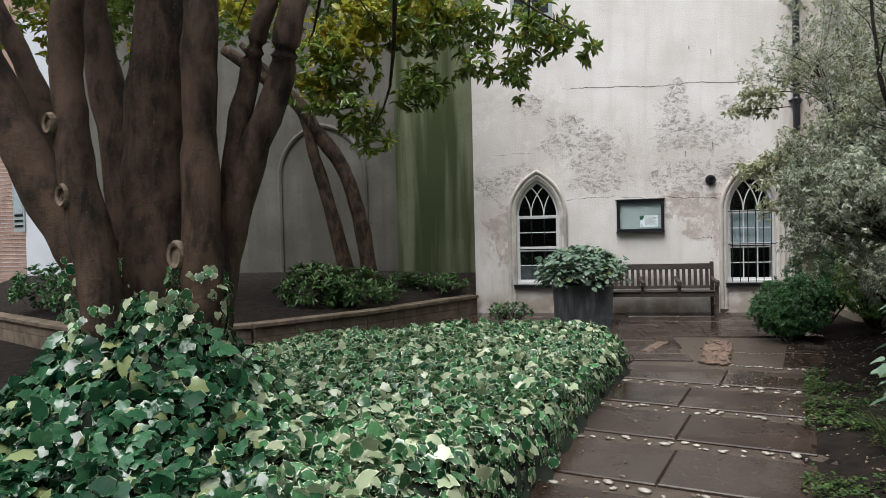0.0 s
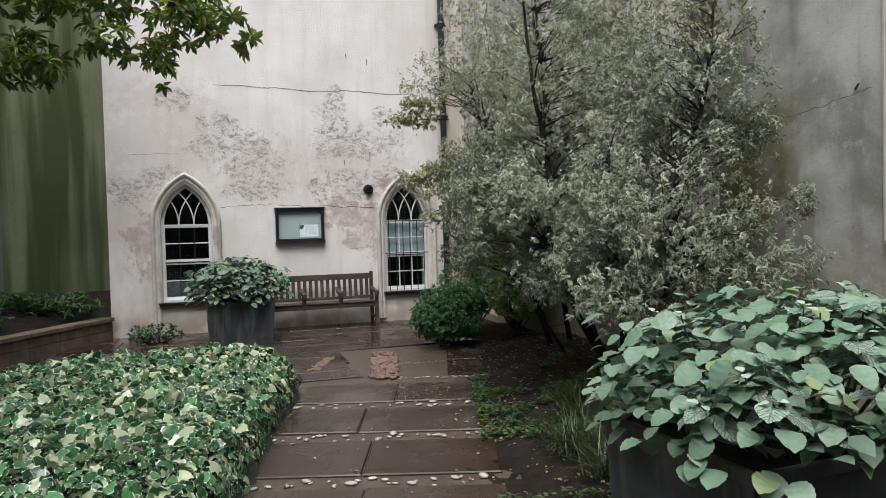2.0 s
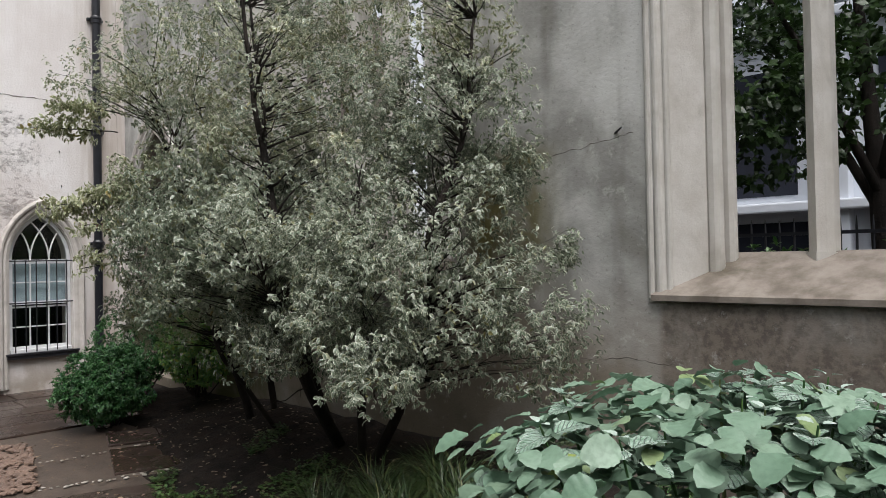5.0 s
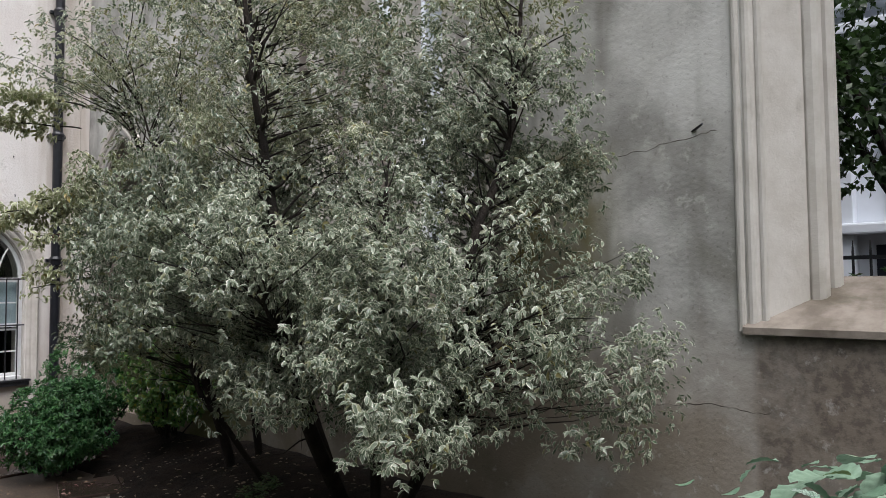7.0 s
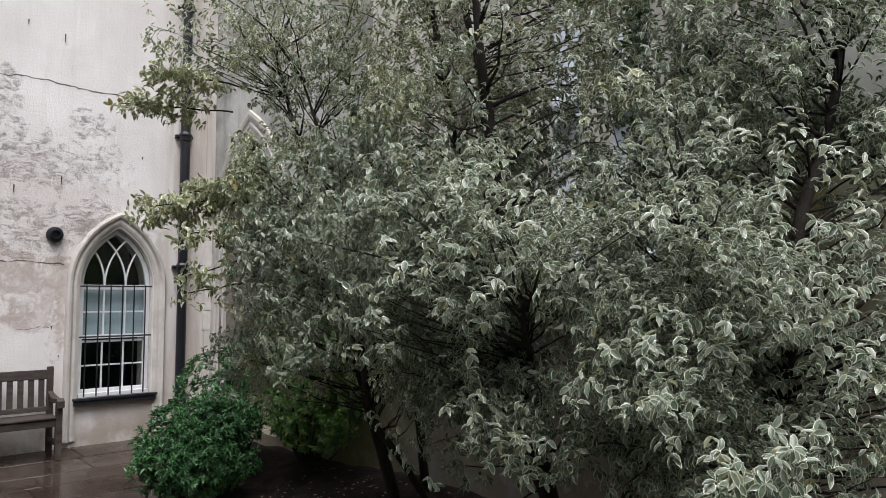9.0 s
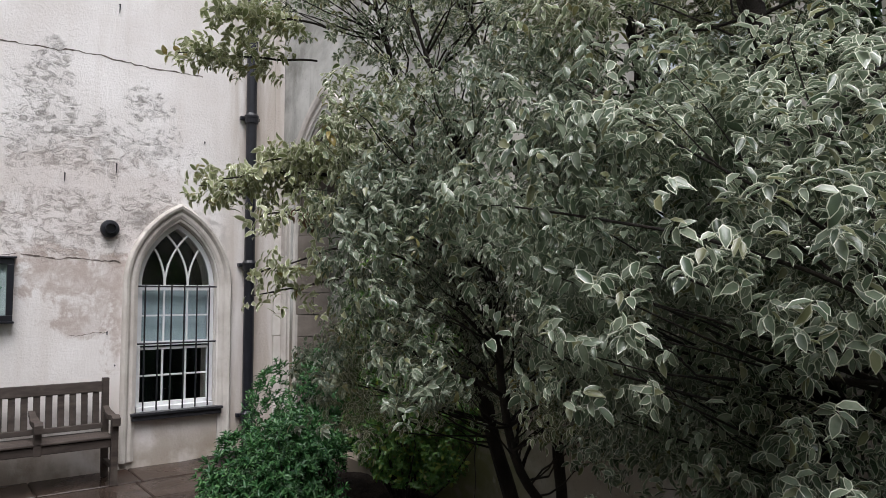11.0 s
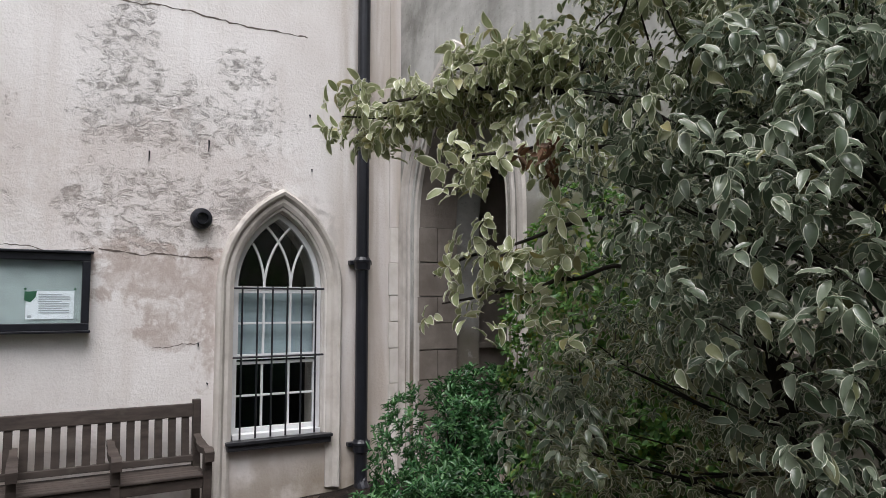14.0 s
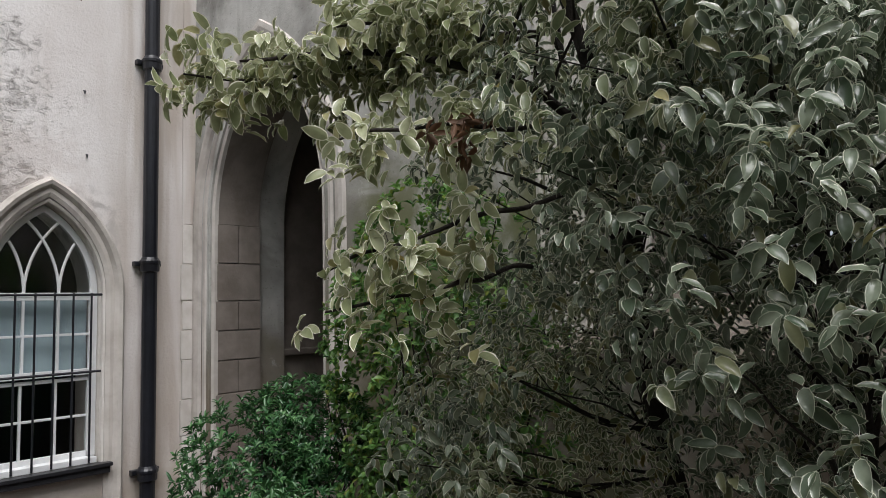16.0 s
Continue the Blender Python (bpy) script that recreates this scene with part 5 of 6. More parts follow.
def build_ivy():
    rng = np.random.RandomState(41)
    bed = thing("ivy_bed", "thick bed of variegated ivy beside the path", "ivy", (0, 0, 0))
    # A near-black sheet under the leaves puts the shade of their gaps into colour.
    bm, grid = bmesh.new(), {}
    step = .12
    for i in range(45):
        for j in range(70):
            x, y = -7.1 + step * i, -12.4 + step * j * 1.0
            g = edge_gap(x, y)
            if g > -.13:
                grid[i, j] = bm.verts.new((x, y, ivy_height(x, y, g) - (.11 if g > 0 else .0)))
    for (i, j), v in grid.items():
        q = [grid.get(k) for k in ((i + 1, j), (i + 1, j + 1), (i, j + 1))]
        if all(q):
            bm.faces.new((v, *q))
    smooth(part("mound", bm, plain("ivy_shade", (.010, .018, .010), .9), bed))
    sp, ax, up, L = [], [], [], []
    while len(sp) < 23000:
        x, y = rng.uniform(-7.05, -1.75), rng.uniform(-12.3, -4.3)
        g = edge_gap(x, y)
        if g < .0 or (x < -5.6 and rng.uniform() < .45):
            continue
        if g < .05 and rng.uniform() < .5:
            g = .02
        z = ivy_height(x, y, g)
        e = .04
        nx = -(ivy_height(x + e, y, edge_gap(x + e, y)) - z) / e
        ny = -(ivy_height(x, y + e, edge_gap(x, y + e)) - z) / e
        nrm = unit(np.array([nx, ny, 1.0]) * .8 + rng.normal(0, .60, 3))
        a = unit(np.array([nx, ny, -.45]) + rng.normal(0, .9, 3))
        sp.append((x, y, z - rng.uniform(-.03, .12)))
        ax.append(a - nrm * (a @ nrm))
        up.append(nrm)
        r = math.hypot(x - TREE_AT[0], y - TREE_AT[1])
        L.append(rng.uniform(.045, .095) * (1.35 if y < -9.5 and rng.uniform() < .4 else 1))
    L = np.array(L)
    sp, ax, up, W = np.array(sp), np.array(ax), np.array(up), L * rng.uniform(.8, 1.05, len(L))
    # By the tree: plainer leaves, with the magnolia's shade put into their green.
    shaded_plain = (sp[:, 0] + .5 * (sp[:, 1] + 11) + rng.normal(0, .22, len(sp)) < -3.5) & (sp[:, 1] < -8.6)
    for side, skin, words in ((shaded_plain, M_ivyshaded, "plain ivy leaves, darker green with the tree's shade in the colour"), (~shaded_plain, M_ivy, "cream-variegated ivy leaves")):
        leaf_mesh("leaves", sp[side], ax[side], up[side], L[side], W[side], IVY, skin, bed, words)
    # ivy that climbs the stems of the tree
    sp, ax, up = [], [], []
    for (x, y), top in (((-5.02, -9.82), 1.25), ((-4.97, -9.45), 1.35), ((-4.58, -9.56), 1.45), ((-5.2, -9.66), 1.5), ((-4.75, -9.75), 1.3)):
        for _ in range(330):
            a, z = rng.uniform(0, 6.28), .5 + (top - .5) * rng.uniform() ** 1.3
            o = np.array([math.cos(a), math.sin(a), .25])
            sp.append((x + .17 * o[0], y + .17 * o[1], z))
            up.append(o + rng.normal(0, .25, 3))
            ax.append(np.array([rng.normal(0, .5), rng.normal(0, .5), -.8]))
    L = rng.uniform(.035, .075, len(sp))
    leaf_mesh("climbing_leaves", np.array(sp), np.array(ax), np.array(up), L, L * .9, IVY, M_ivy, bed)


build_ivy()


# ---- the many-stemmed magnolia ----
def build_magnolia():
    rng = np.random.RandomState(51)
    t = thing("magnolia_tree", "old many-stemmed magnolia rising from the ivy", "tree", (0, 0, 0))
    stems = [([(-4.95, -9.75, .0), (-4.99, -9.8, .8), (-5.05, -9.8, 1.41), (-5.15, -9.81, 1.96), (-5.2, -9.8, 2.54), (-5.16, -9.78, 3.2), (-5.0, -9.6, 5.2)], [.17, .13, .112, .10, .09, .085, .05]),
             ([(-5.05, -9.6, .0), (-5.13, -9.62, 1.2), (-5.29, -9.64, 1.57), (-5.53, -9.68, 1.98), (-5.76, -9.7, 2.53), (-5.96, -9.73, 3.04), (-6.4, -9.7, 4.6)], [.2, .16, .15, .14, .125, .11, .06]),
             ([(-4.95, -9.4, .0), (-4.97, -9.39, .96), (-4.95, -9.37, 1.67), (-4.93, -9.35, 2.37), (-4.86, -9.31, 3.08), (-4.7, -9.0, 5.4)], [.27, .24, .21, .20, .19, .10]),
             ([(-4.62, -9.5, .0), (-4.58, -9.52, .98), (-4.58, -9.51, 1.55), (-4.57, -9.49, 2.33), (-4.55, -9.46, 3.01), (-4.4, -9.2, 5.0)], [.15, .125, .115, .105, .10, .05]),
             ([(-4.75, -9.35, .2), (-4.63, -9.33, 1.09), (-4.54, -9.3, 1.55), (-4.37, -9.25, 2.08), (-4.18, -9.21, 2.57), (-4.07, -9.16, 3.1), (-3.9, -8.2, 4.6)], [.15, .13, .115, .10, .085, .075, .03]),
             ([(-4.50, -9.28, 1.8), (-4.45, -9.27, 2.22), (-4.36, -9.24, 2.61), (-4.22, -9.2, 3.1), (-4.1, -8.4, 4.4)], [.09, .07, .06, .055, .02]),
             ([(-5.1, -9.25, .9), (-5.23, -9.22, 1.6), (-5.31, -9.22, 2.23), (-5.41, -9.22, 2.79), (-5.5, -9.2, 3.4), (-5.7, -8.8, 5.0)], [.16, .14, .115, .10, .09, .04]),
             ([(-5.35, -9.4, 1.5), (-5.59, -9.28, 1.94), (-5.76, -9.3, 2.43), (-5.94, -9.32, 2.84), (-6.2, -9.34, 3.4)], [.10, .085, .075, .07, .05])]
    for pts, rad in stems:
        stem("stem", pts, rad, M_bark, t, 14, .022)
    for x, y, z, r in ((-5.245, -9.90, 2.25, .042), (-5.175, -9.905, 1.85, .046), (-4.68, -9.62, 1.50, .06)):
        m = Matrix.Translation((x, y, z)) @ Matrix.Rotation(radians(90), 4, "X") @ Matrix.Rotation(radians(-15), 4, "Y")
        bm = bmesh.new()
        lathe(bm, [(r * 1.25, -.03), (r * 1.3, .0), (r * 1.1, .02), (r * .8, .012), (r * .75, -.005), (r * .3, -.004), (.004, .0)], 14, m @ Matrix.Diagonal((.8, 1.15, 1, 1)))
        part("pruning_scar", bm, M_scar, t)
    bm = bmesh.new()
    # boughs that carry the hanging sprays of leaves
    ends = [(-5.8, -4.8, 3.95), (-4.67, -4.58, 3.95), (-4.08, -4.46, 4.45), (-3.05, -3.9, 3.95), (-2.75, -4.1, 4.35), (-2.2, -4.1, 4.0), (-5.0, -4.7, 2.9), (-6.58, -4.93, 4.3), (-7.9, -5.2, 4.3), (-9.1, -5.4, 4.3)]
    for e in ends:
        tube(bm, bowed((-4.1 + rng.normal(0, .3), -8.3, 4.6), e, rng, .1, 8), [.035, .03, .025, .02, .016, .012, .008, .004], 6)
    part("bough_mass", bm, M_bark, t)["kind"] = "stuff"
    sets = [((-3.12, -3.8, 3.75), (.22, .4, .52), 26), ((-2.85, -4.1, 4.15), (.50, .5, .42), 50), ((-2.16, -4.1, 3.86), (.09, .15, .16), 7), ((-2.35, -4.1, 4.12), (.12, .2, .10), 6), ((-3.5, -4.2, 4.35), (.5, .5, .35), 40), ((-3.6, -4.3, 3.75), (.28, .4, .30), 22), ((-4.3, -4.5, 3.45), (.42, .5, .33), 42),
            ((-4.95, -4.7, 2.70), (.20, .3, .10), 8), ((-4.68, -4.6, 2.76), (.09, .1, .08), 4), ((-5.1, -4.7, 3.1), (.4, .5, .35), 30), ((-5.4, -4.8, 3.6), (.7, .6, .5), 70), ((-4.4, -4.5, 4.3), (.8, .7, .45), 100)]
    tips, ways = [], []
    for c, r, n in sets:
        a, b = in_balls(rng, [(c, r)], n, -.9, 1, 2.2)
        tips.append(a), ways.append(b)
    tips, ways = np.concatenate(tips), np.concatenate(ways)
    fe, ax, fa = whorls(rng, tips, unit(ways + [0, 0, -.1]), 9, (40, 85), .15)
    L = rng.uniform(.10, .19, len(fe))
    leaf_mesh("hanging_leaves", fe, ax, fa, L, L * .34, OVAL, M_magleaf, t, "glossy dark green leaves in whorls")
    sets = [((-5.3, -4.8, 4.0), (.62, .5, .38), 60), ((-4.75, -4.7, 4.3), (.75, .5, .28), 70), ((-4.05, -4.5, 4.32), (.30, .3, .22), 24), ((-5.55, -4.8, 3.45), (.28, .3, .22), 24), ((-7.5, -5.2, 4.0), (.35, .4, .5), 36), ((-8.9, -5.4, 4.2), (.3, .3, .5), 24), ((-6.5, -5, 4.45), (.6, .4, .25), 24), ((-2.95, -4.1, 4.25), (.15, .2, .16), 9)]
    tips = np.concatenate([in_balls(rng, [(c, r)], n, -.9, 1, 2.2)[0] for c, r, n in sets])
    fe, ax, fa = whorls(rng, tips, unit(rng.normal(0, .5, tips.shape) + [0, 0, .4]), 9, (45, 90), .3)
    L = rng.uniform(.07, .15, len(fe))
    leaf_mesh("yellow_leaves", fe, ax, fa, L, L * .6, OVAL, M_yellow, t, "yellow-green autumn leaves")
    # the crown above, which shades the corner behind
    balls = [((-5.4, -10.5, 5.7), (1.9, 1.6, .8)), ((-6.2, -8.6, 5.9), (1.7, 1.6, 1.0)), ((-7.6, -2.6, 6.0), (3.0, 2.6, 1.2)), ((-5.6, -2.2, 6.3), (1.6, 1.8, .9)), ((-10.0, -5.0, 5.6), (2.6, 3.2, 1.5))]
    tips, ways = in_balls(rng, balls, 2900, -.1, .8, 3)
    fe, ax, fa = whorls(rng, tips, unit(ways + [0, 0, .5]), 8, (45, 85), .2)
    L = rng.uniform(.12, .20, len(fe))
    leaf_mesh("crown", fe, ax, fa, L, L * .38, BLADE, M_magleaf, t)
    return t


build_magnolia()


# ---- raised bed in the shaded corner ----
def build_bed():
    rng = np.random.RandomState(61)
    line = [(-4.36, -.02), (-5.75, -2.6), (-6.95, -4.1), (-8.4, -5.0), (-10.3, -4.0), (-12.4, -2.8), (-16, -.8)]
    wall = structure(thing("bed_wall", "", ""), "low stone retaining wall of the raised bed", "wall")
    for (x0, y0), (x1, y1) in zip(line, line[1:]):
        n = max(2, round(math.hypot(x1 - x0, y1 - y0) / .55))
        turn = math.degrees(math.atan2(y1 - y0, x1 - x0))
        l = math.hypot(x1 - x0, y1 - y0) / n
        for i in range(n):
            f = (i + .5) / n
            m = pose(x0 + (x1 - x0) * f, y0 + (y1 - y0) * f, 0, 0, 0, turn)
            for a, z0, z1, w in ((0, GROUND_TOP, .14, .10), (.5, .147, .285, .10), (0, .292, .35, .14)):
                o = link_mesh("stone", boxm(-l / 2 + .004, l / 2 - .004, -w + .01 * rng.uniform(), w, z0, z1, .008), M_bedwall, wall)
                o.matrix_basis = m
    bm = bmesh.new()
    pts = [(x, y + .05) for x, y in line]
    top = [bm.verts.new((x, 1.89, .72)) for x, _ in pts]
    low = [bm.verts.new((x, y, .30)) for x, y in pts]
    mid = [bm.verts.new(((x), (y + 1.89) / 2, .50 + .05 * rng.normal())) for x, y in pts]
    for i in range(len(pts) - 1):
        bm.faces.new((low[i], low[i + 1], mid[i + 1], mid[i]))
        bm.faces.new((mid[i], mid[i + 1], top[i + 1], top[i]))
    structure(link_mesh("bed_soil", bm, M_soil), "dark soil of the raised bed", "soil")


build_bed()
build_bush((-6.1, -1.9, .38), [((0, 0, .25), (.75, .6, .40)), ((-.6, -.3, .3), (.7, .5, .42))], 420, 62, "dark leafy perennial in the raised bed", M_herb, (.08, .15), .35, 7)
build_bush((-4.95, -.2, .42), [((0, 0, .12), (.55, .45, .26)), ((-.7, -.1, .15), (.5, .4, .25))], 300, 63, "low dark green plants in the raised bed", M_herb, (.07, .12), .3, 7)
build_bush((-10.6, -2.8, .40), [((0, 0, .35), (1.4, .7, .55)), ((1.2, -.3, .3), (.8, .6, .5))], 620, 64, "bright green shrub behind the low wall", M_bushleaf, (.07, .13), .4, 7)
build_bush((-3.55, -1.0, .0), [((0, 0, .14), (.42, .30, .20))], 110, 65, "small bright weed growing at the wall foot", M_bushleaf, (.04, .08), .4, 7)
lean = thing("leaning_tree", "slim leaning tree in the shaded corner bed", "tree", (0, 0, 0))
stem("stem", [(-6.8, .03, .45), (-7.16, -.01, 1.97), (-7.47, -.03, 3.11), (-7.79, -.07, 4.14), (-8.88, -.24, 5.4)], [.17, .14, .12, .10, .06], M_bark, lean, 10, .03)
stem("stem", [(-6.40, .09, .45), (-6.61, .09, 1.85), (-6.92, .06, 2.87), (-7.46, -.02, 3.68), (-7.9, -.08, 4.3), (-9.2, -.3, 5.3)], [.18, .15, .14, .15, .15, .10], M_bark, lean, 10, .03)
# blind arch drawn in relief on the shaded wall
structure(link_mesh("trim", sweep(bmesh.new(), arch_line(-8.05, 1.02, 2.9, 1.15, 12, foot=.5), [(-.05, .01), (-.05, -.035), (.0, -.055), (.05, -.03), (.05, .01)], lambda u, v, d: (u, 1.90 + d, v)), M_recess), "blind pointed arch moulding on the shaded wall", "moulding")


# ---- beyond the walls ----
def build_street():
    rng = np.random.RandomState(71)
    h = thing("white_building", "white classical building across the street", "building", (14, -7, 0))
    part("wall", boxm(0, 6, -14, 12, -.06, 14), M_white_building, h)
    for y in (-11.5, -8.5, -5.6, -2.6, .4, 3.4, 6.4, 9.4):
        p = part("pilaster", boxm(-.35, .02, y - .28, y + .28, 0, 6.2, .02), M_white_building, h)
        part("capital", boxm(-.45, .02, y - .38, y + .38, 6.2, 6.55, .03), M_white_building, p)
    for z in (2.6, 6.6, 7.1, 11):
        part("cornice", boxm(-.5, .01, -14, 12, z, z + .22, .04), M_white_building, h)
    # Windows and openings are solid near-black boxes that stand in for shade.
    for y in (-10, -7.1, -4.1, -1.1, 1.9, 4.9, 7.9):
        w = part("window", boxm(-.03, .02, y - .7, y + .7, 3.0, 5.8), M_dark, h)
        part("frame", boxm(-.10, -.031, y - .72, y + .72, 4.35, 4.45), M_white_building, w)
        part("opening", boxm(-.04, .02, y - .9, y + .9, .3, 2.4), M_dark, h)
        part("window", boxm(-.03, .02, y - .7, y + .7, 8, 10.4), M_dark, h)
    part("roundel", lathe(bmesh.new(), [(.85, 0), (.9, .1), (.75, .16), (.72, .08), (.05, .08)], 32, Matrix.Translation((-.02, -1.2, 4.4)) @ Matrix.Rotation(radians(-90), 4, "Y")), M_board, h)
    f = thing("iron_railing", "black iron railing along the street", "railing", (6.2, 0, 0))
    for i in range(90):
        y = -14 + .16 * i
        part("bar", tube(bmesh.new(), [(0, y, .6), (0, y, 2.0), (0, y, 2.12)], [.014, .014, .003], 5), M_iron, f)
    for z in (.75, 1.92):
        part("rail", boxm(-.02, .02, -14.1, .5, z, z + .04), M_iron, f)
    for at, balls, n, nm in (((7.6, -8.8, 0), [((0, 0, 5.2), (2.2, 2.6, 2.6)), ((-.8, 1.5, 3.6), (1.6, 1.8, 1.3)), ((-.6, 2.4, 5.2), (1.6, 1.8, 2.4))], 3000, 0), ((8.2, -4.0, 0), [((0, 0, 5.5), (2.4, 2.6, 2.8)), ((-1, -.5, 3.2), (1.7, 2.2, 1.6)), ((-2.4, -1.5, 5.0), (1.6, 2.6, 2.6))], 3400, 1), ((6.8, -13, 0), [((0, 0, 5.0), (2.2, 2.8, 2.6))], 900, 2), ((6.6, 1.6, 0), [((0, 0, 4.6), (2.0, 3.0, 2.8)), ((-.6, -1.2, 7.4), (1.8, 2.6, 2.2))], 2600, 3)):
        t = thing("street_tree", "leafy dark street tree beyond the ruined windows", "tree", at)
        stem("trunk", [(0, 0, -.06), (.05, 0, 2.0), (0, .2, 5)], [.16, .13, .05], M_barkdark, t)
        for k in range(5):
            a = k * 1.26
            stem("limb", [(.03, 0, 2.0 + .2 * k), (math.cos(a) * .9, math.sin(a) * .9, 3.6 + .2 * k), (math.cos(a) * 1.6, math.sin(a) * 1.8, 5.2)], [.07, .045, .015], M_barkdark, t, 6)
        tips, ways = in_balls(rng, balls, n, .02, .9, 2.6)
        fe, ax, fa = whorls(rng, tips, unit(ways + [0, 0, .3]), 6, (40, 90), .4, .16)
        L = rng.uniform(.08, .14, len(fe))
        leaf_mesh("crown", fe, ax, fa, L, L * .7, BLADE, M_streetleaf, t)
    build_bush((5.4, -8.6, 0), [((0, 0, 1.0), (.5, 2.2, .9))], 500, 72, "dark hedge bush outside the ruined window", M_herb, (.06, .1), .5, 7)
    build_bush((4.6, -11.2, 0), [((0, 0, 1.4), (.5, 1.0, 1.2))], 400, 73, "dark bush outside the ruined window", M_herb, (.06, .1), .5, 7)


build_street()
house = thing("brick_house", "pale brick house with a sash window, far behind the tree", "house", (-21.2, 10, 0))
part("wall", boxm(-8, -1.45, 0, 5, -.06, 12), M_brick, house)
part("rendered_wall", boxm(-1.45, .6, -.4, 5, -.06, 10), M_white_building, house)
bm = bmesh.new()
for i in range(34):
    box(bm, -8.02, -1.452, -.012, -.001, .0 + .15 * i, .0 + .15 * i + .012)
part("mortar_courses", bm, M_white_building, house)["kind"] = "stuff"
w = part("window", boxm(-1.9, -1.42, -.46, -.38, 1.9, 5.0), M_board, house)
part("pane", boxm(-1.82, -1.5, -.475, -.461, 2.6, 4.3), M_blind, w)
part("lintel", boxm(-2.0, -1.40, -.5, -.37, 4.95, 5.2), M_white_building, w)
for z in (2.1, 2.3, 2.5):
    part("louvre", boxm(-1.84, -1.48, -.48, -.461, z, z + .07), M_iron, w)


# ---- paving, piece by piece ----
AX = Vector((.295, .955, 0)).normalized()
CX = Vector((AX.y, -AX.x, 0))
ORG = Vector((-1.62, -8.0, 0))


def on_path(s, c):
    p = ORG + AX * s + CX * c
    return p.x, p.y


pavement = structure(thing("pavement", "", ""), "wet brown flagstone path with pebble strips", "pavement")
bm = bmesh.new()
quad = [on_path(s, c) for s, c in ((-8, -1.1), (-8, .95), (3.4, .95), (3.4, -1.1))]
prism(bm, quad, lambda u, v, d: (u, v, d), -.3, -.018)
link_mesh("mortar_bed", bm, M_mortar, pavement)
bm = bmesh.new()
prism(bm, [(-4.9, -4.6), (-1.3, -4.6), (-1.0, -5.0), (.45, -5.3), (.85, -3.3), (1.30, -2.2), (1.30, -.001), (-4.9, -.001)], lambda u, v, d: (u, v, d), -.3, -.022)
link_mesh("mortar_bed", bm, M_mortar, pavement)
prng = np.random.RandomState(81)


def slab(corners, thick=.03):
    """One flagstone with softened edges, a little out of level."""
    bm = bmesh.new()
    c = Vector((sum(p[0] for p in corners) / 4, sum(p[1] for p in corners) / 4, 0))
    tilt = prng.normal(0, .0025, 2)
    lift = prng.uniform(-.004, .004)
    rings = []
    for shrink, z in ((.006, -.05), (.006, -.008), (.018, .0)):
        ring = []
        for x, y in corners:
            d = Vector((x, y, 0)) - c
            d *= 1 - shrink / max(.1, d.length)
            ring.append(bm.verts.new((d.x, d.y, z + lift + d.x * tilt[0] + d.y * tilt[1])))
        rings.append(ring)
    for a, b in zip(rings, rings[1:]):
        for j in range(4):
            bm.faces.new((a[j], a[(j + 1) % 4], b[(j + 1) % 4], b[j]))
    bm.faces.new(rings[-1])
    ob = link_mesh("flagstone", bm, M_paving, pavement)
    ob.location = c
    return ob


ROWS = [-6.97 + 1.01 * i for i in range(10)]
pebble_bm = bmesh.new()
bmesh.ops.create_icosphere(pebble_bm, subdivisions=1, radius=1)
for v in pebble_bm.verts:
    v.co.z *= .5
pebble_me = bpy.data.meshes.new("pebble")
pebble_bm.to_mesh(pebble_me)
pebble_bm.free()
pebble_me.polygons.foreach_set("use_smooth", [True] * len(pebble_me.polygons))
pebble_me.materials.append(M_pebble)
for i, s in enumerate(ROWS):
    last = s > 2.0
    wide = .24
    cut = prng.uniform(-.5, .2)
    left, right = -.98, .84
    s1 = s + 1.01 - wide
    if s1 < 3.2:
        for c0, c1 in ((left, cut), (cut, right)):
            slab([on_path(s, c0), on_path(s, c1), on_path(s1, c1), on_path(s1, c0)])
    if -3.5 < s1 < 2.6:
        for k in range(26):
            c = left + .05 + (right - left - .1) * (k + prng.uniform(-.4, 1.4)) / 26
            x, y = on_path(s1 + wide * prng.uniform(.15, .85), c)
            ob = new("pebble", pebble_me)
            ob.parent = pavement
            r = prng.uniform(.010, .030) * (1 if k % 3 else 1.3)
            ob.matrix_basis = Matrix.Translation((x, y, -.012 + .2 * r)) @ Matrix.Rotation(prng.uniform(0, 3), 4, "Z") @ Matrix.Diagonal((r * 1.4, r * .9, r * .8, 1))
# forecourt flags before the white wall
y = -.04
row = 0
while y > -4.7:
    d = prng.uniform(.42, .62)
    x = -4.85
    while x < 1.2:
        w = prng.uniform(.6, 1.05)
        x1 = min(x + w, 1.28)
        if x < -1.06 < x1 and y - d < -3.2:
            x1 = -1.06
        if x1 - x > .2 and not (x1 > -1.05 and y - d < -3.2) and not (x < -3.6 and y < -3.9) and not (x > .55 and y - d < -2.9):
            slab([(x, y - d), (x1, y - d), (x1, y), (x, y)])
        x = x1
    y -= d + .012
for s0, s1 in ((3.32, 4.20), (4.37, 4.95)):
    for c0, c1 in ((.62, 1.1), (1.1, 1.62)):
        slab([on_path(s0, c0 - .12), on_path(s0, c1 - .12), on_path(s1, c1 - .12), on_path(s1, c0 - .12)])
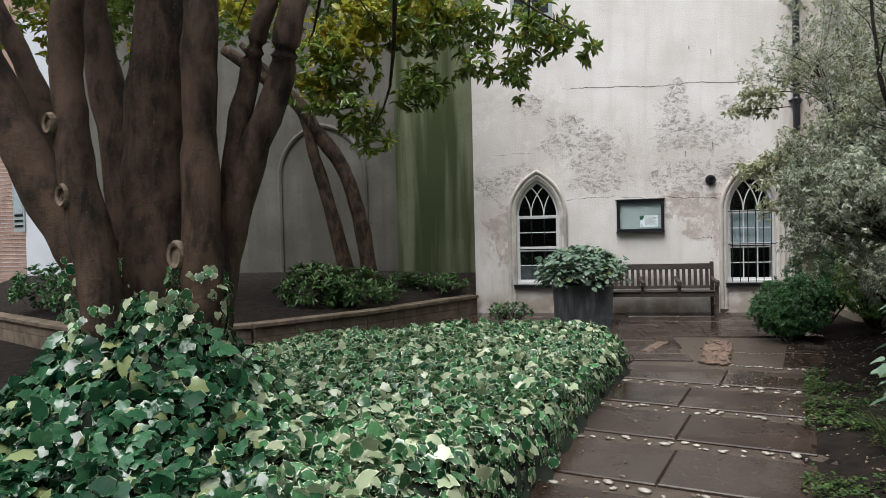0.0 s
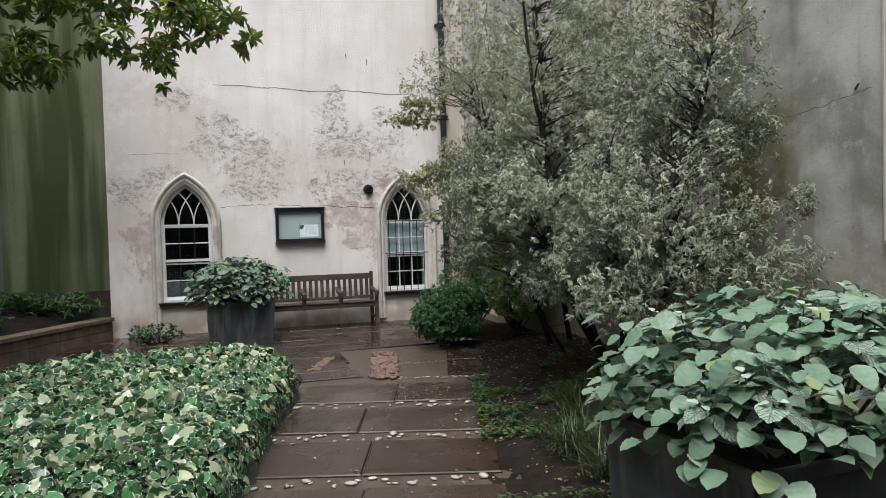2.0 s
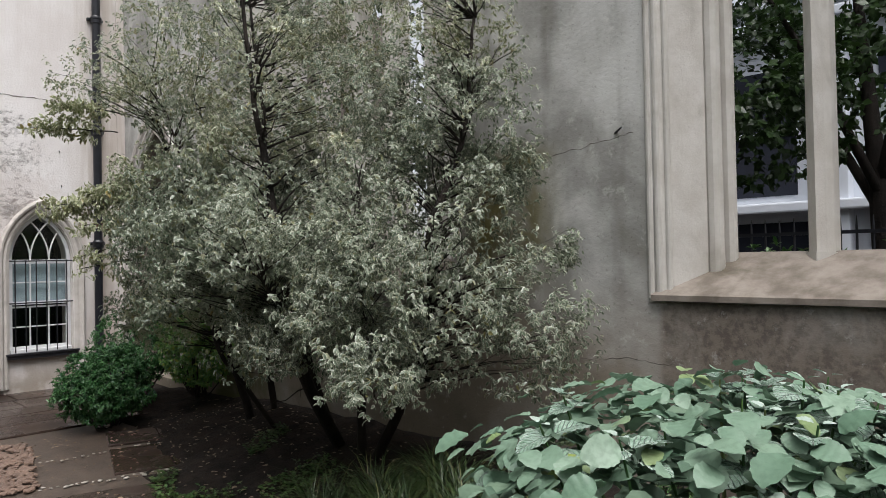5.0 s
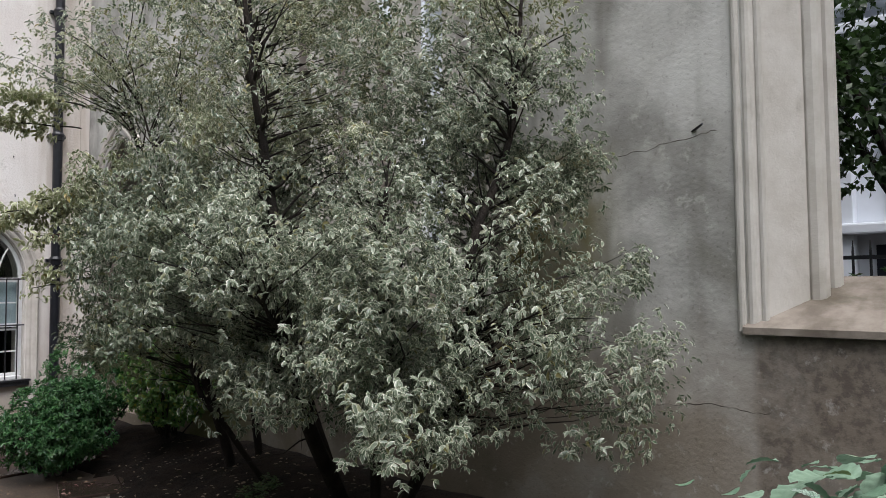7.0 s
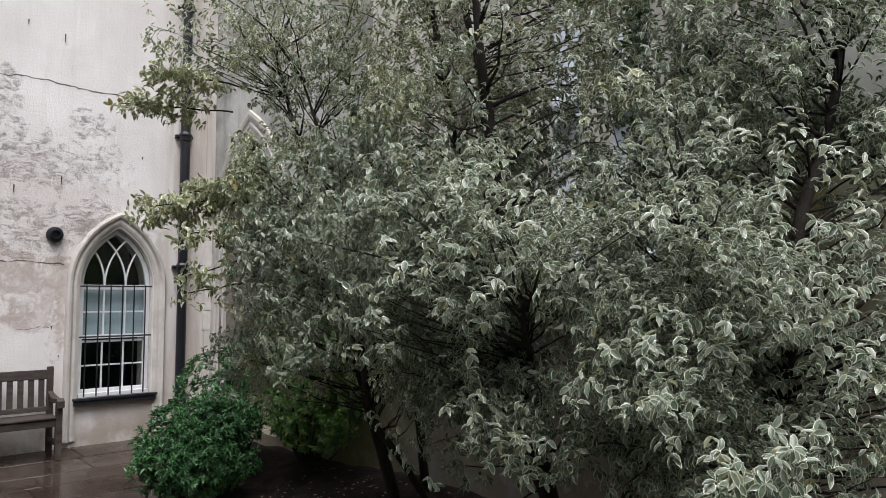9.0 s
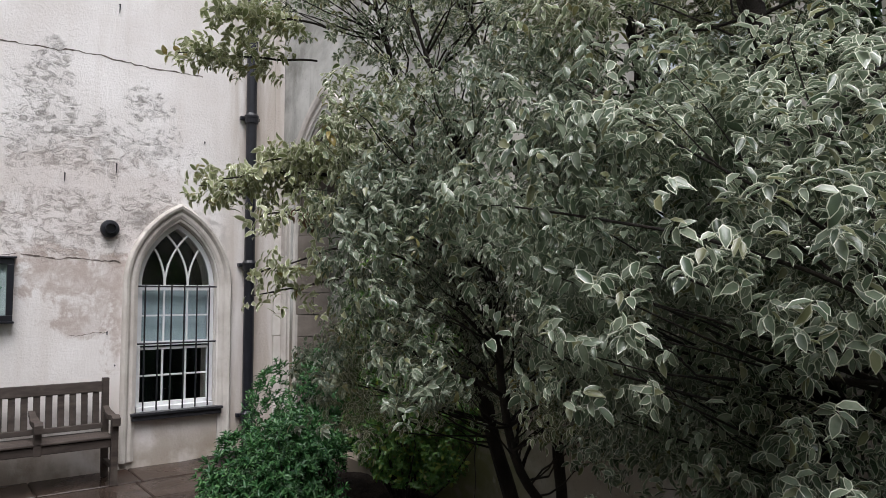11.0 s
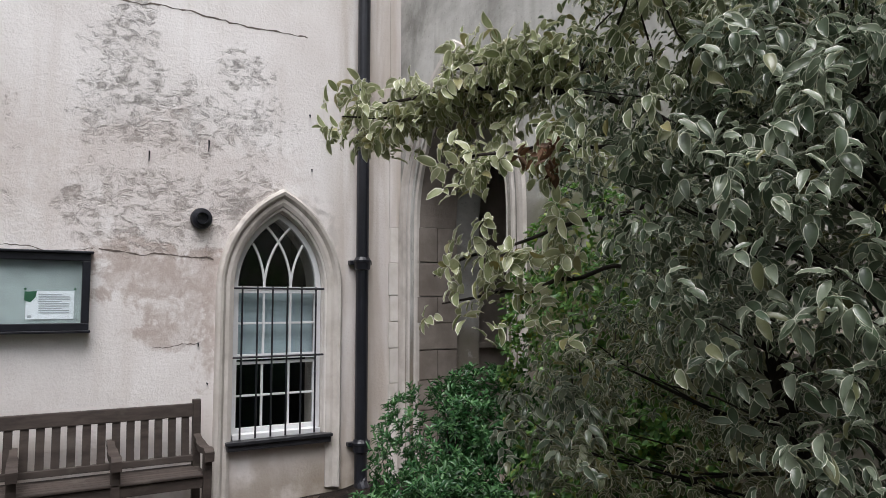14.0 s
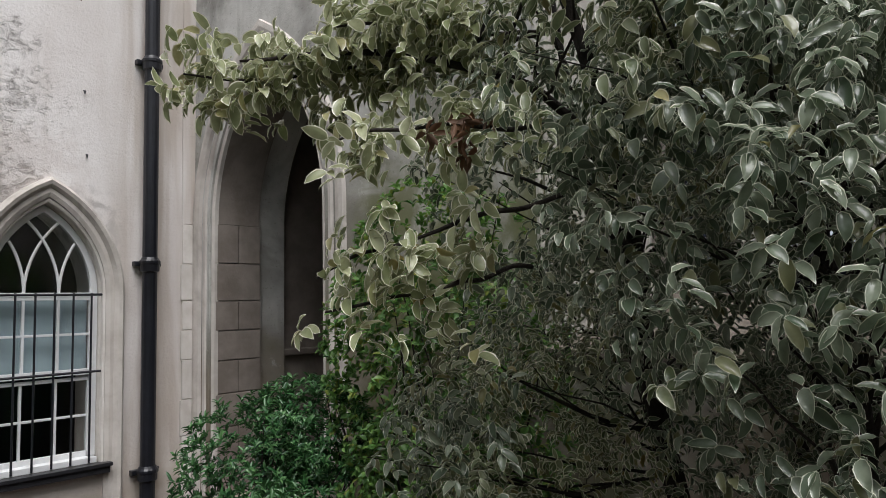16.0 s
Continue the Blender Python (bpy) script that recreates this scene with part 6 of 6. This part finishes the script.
for (x0, y0), (x1, y1) in (((-.50, -4.13), (.54, -4.22)), ((-.74, -4.92), (.20, -5.20))):
    for k in range(20):
        f, r = (k + prng.uniform(0, 1)) / 20, prng.uniform(.010, .024)
        ob = new("pebble", pebble_me)
        ob.parent = pavement
        ob.matrix_basis = Matrix.Translation((x0 + (x1 - x0) * f, y0 + (y1 - y0) * f + prng.uniform(-.05, .05), -.010 + .2 * r)) @ Matrix.Rotation(prng.uniform(0, 3), 4, "Z") @ Matrix.Diagonal((r * 1.4, r * .9, r * .8, 1))
# patches of set cobbles
cob = bmesh.new()
for (ox, oy), (ux, uy), (vx, vy), count in (((-1.02, -4.85), (.30, -.12), (.38, 1.68), 340), ((-1.62, -4.15), (.12, -.04), (.30, .78), 110)):
    for k in range(count):
        f, g = prng.uniform(), prng.uniform()
        x, yy = ox + ux * f + vx * g, oy + uy * f + vy * g
        r = prng.uniform(.018, .034)
        bmesh.ops.create_icosphere(cob, subdivisions=1, radius=1, matrix=Matrix.Translation((x, yy, .003)) @ Matrix.Rotation(prng.uniform(0, 3), 4, "Z") @ Matrix.Diagonal((r * 1.3, r, r * .6, 1)))
link_mesh("cobbles", cob, M_cobble, pavement, "patch of small buff cobbles")["kind"] = "stuff"
# fallen leaves on the path and soil
lit = []
for k in range(1000):
    if prng.uniform() < .07:
        x, yy = on_path(prng.uniform(-2.5, 3), prng.uniform(-.95, .85))
        zz = .006
    else:
        x, yy = prng.uniform(-.9, 1.6), prng.uniform(-9.6, -3.2)
        zz = GROUND_TOP + soil_height(x, yy) + .03
        if soil_height(x, yy) <= 0:
            zz = .006
    lit.append((x, yy, zz))
lit = np.array(lit)
a = prng.uniform(0, 6.28, len(lit))
tagged(leaf_mesh("fallen_leaves", lit, np.stack([np.cos(a), np.sin(a), .05 * prng.normal(size=len(a))], 1), np.stack([.2 * prng.normal(size=len(a)), .2 * prng.normal(size=len(a)), np.ones(len(a))], 1), prng.uniform(.02, .05, len(a)), prng.uniform(.012, .028, len(a)), OVAL, M_litter), "small pale fallen leaves on path and soil", "leaf litter", kind="stuff")
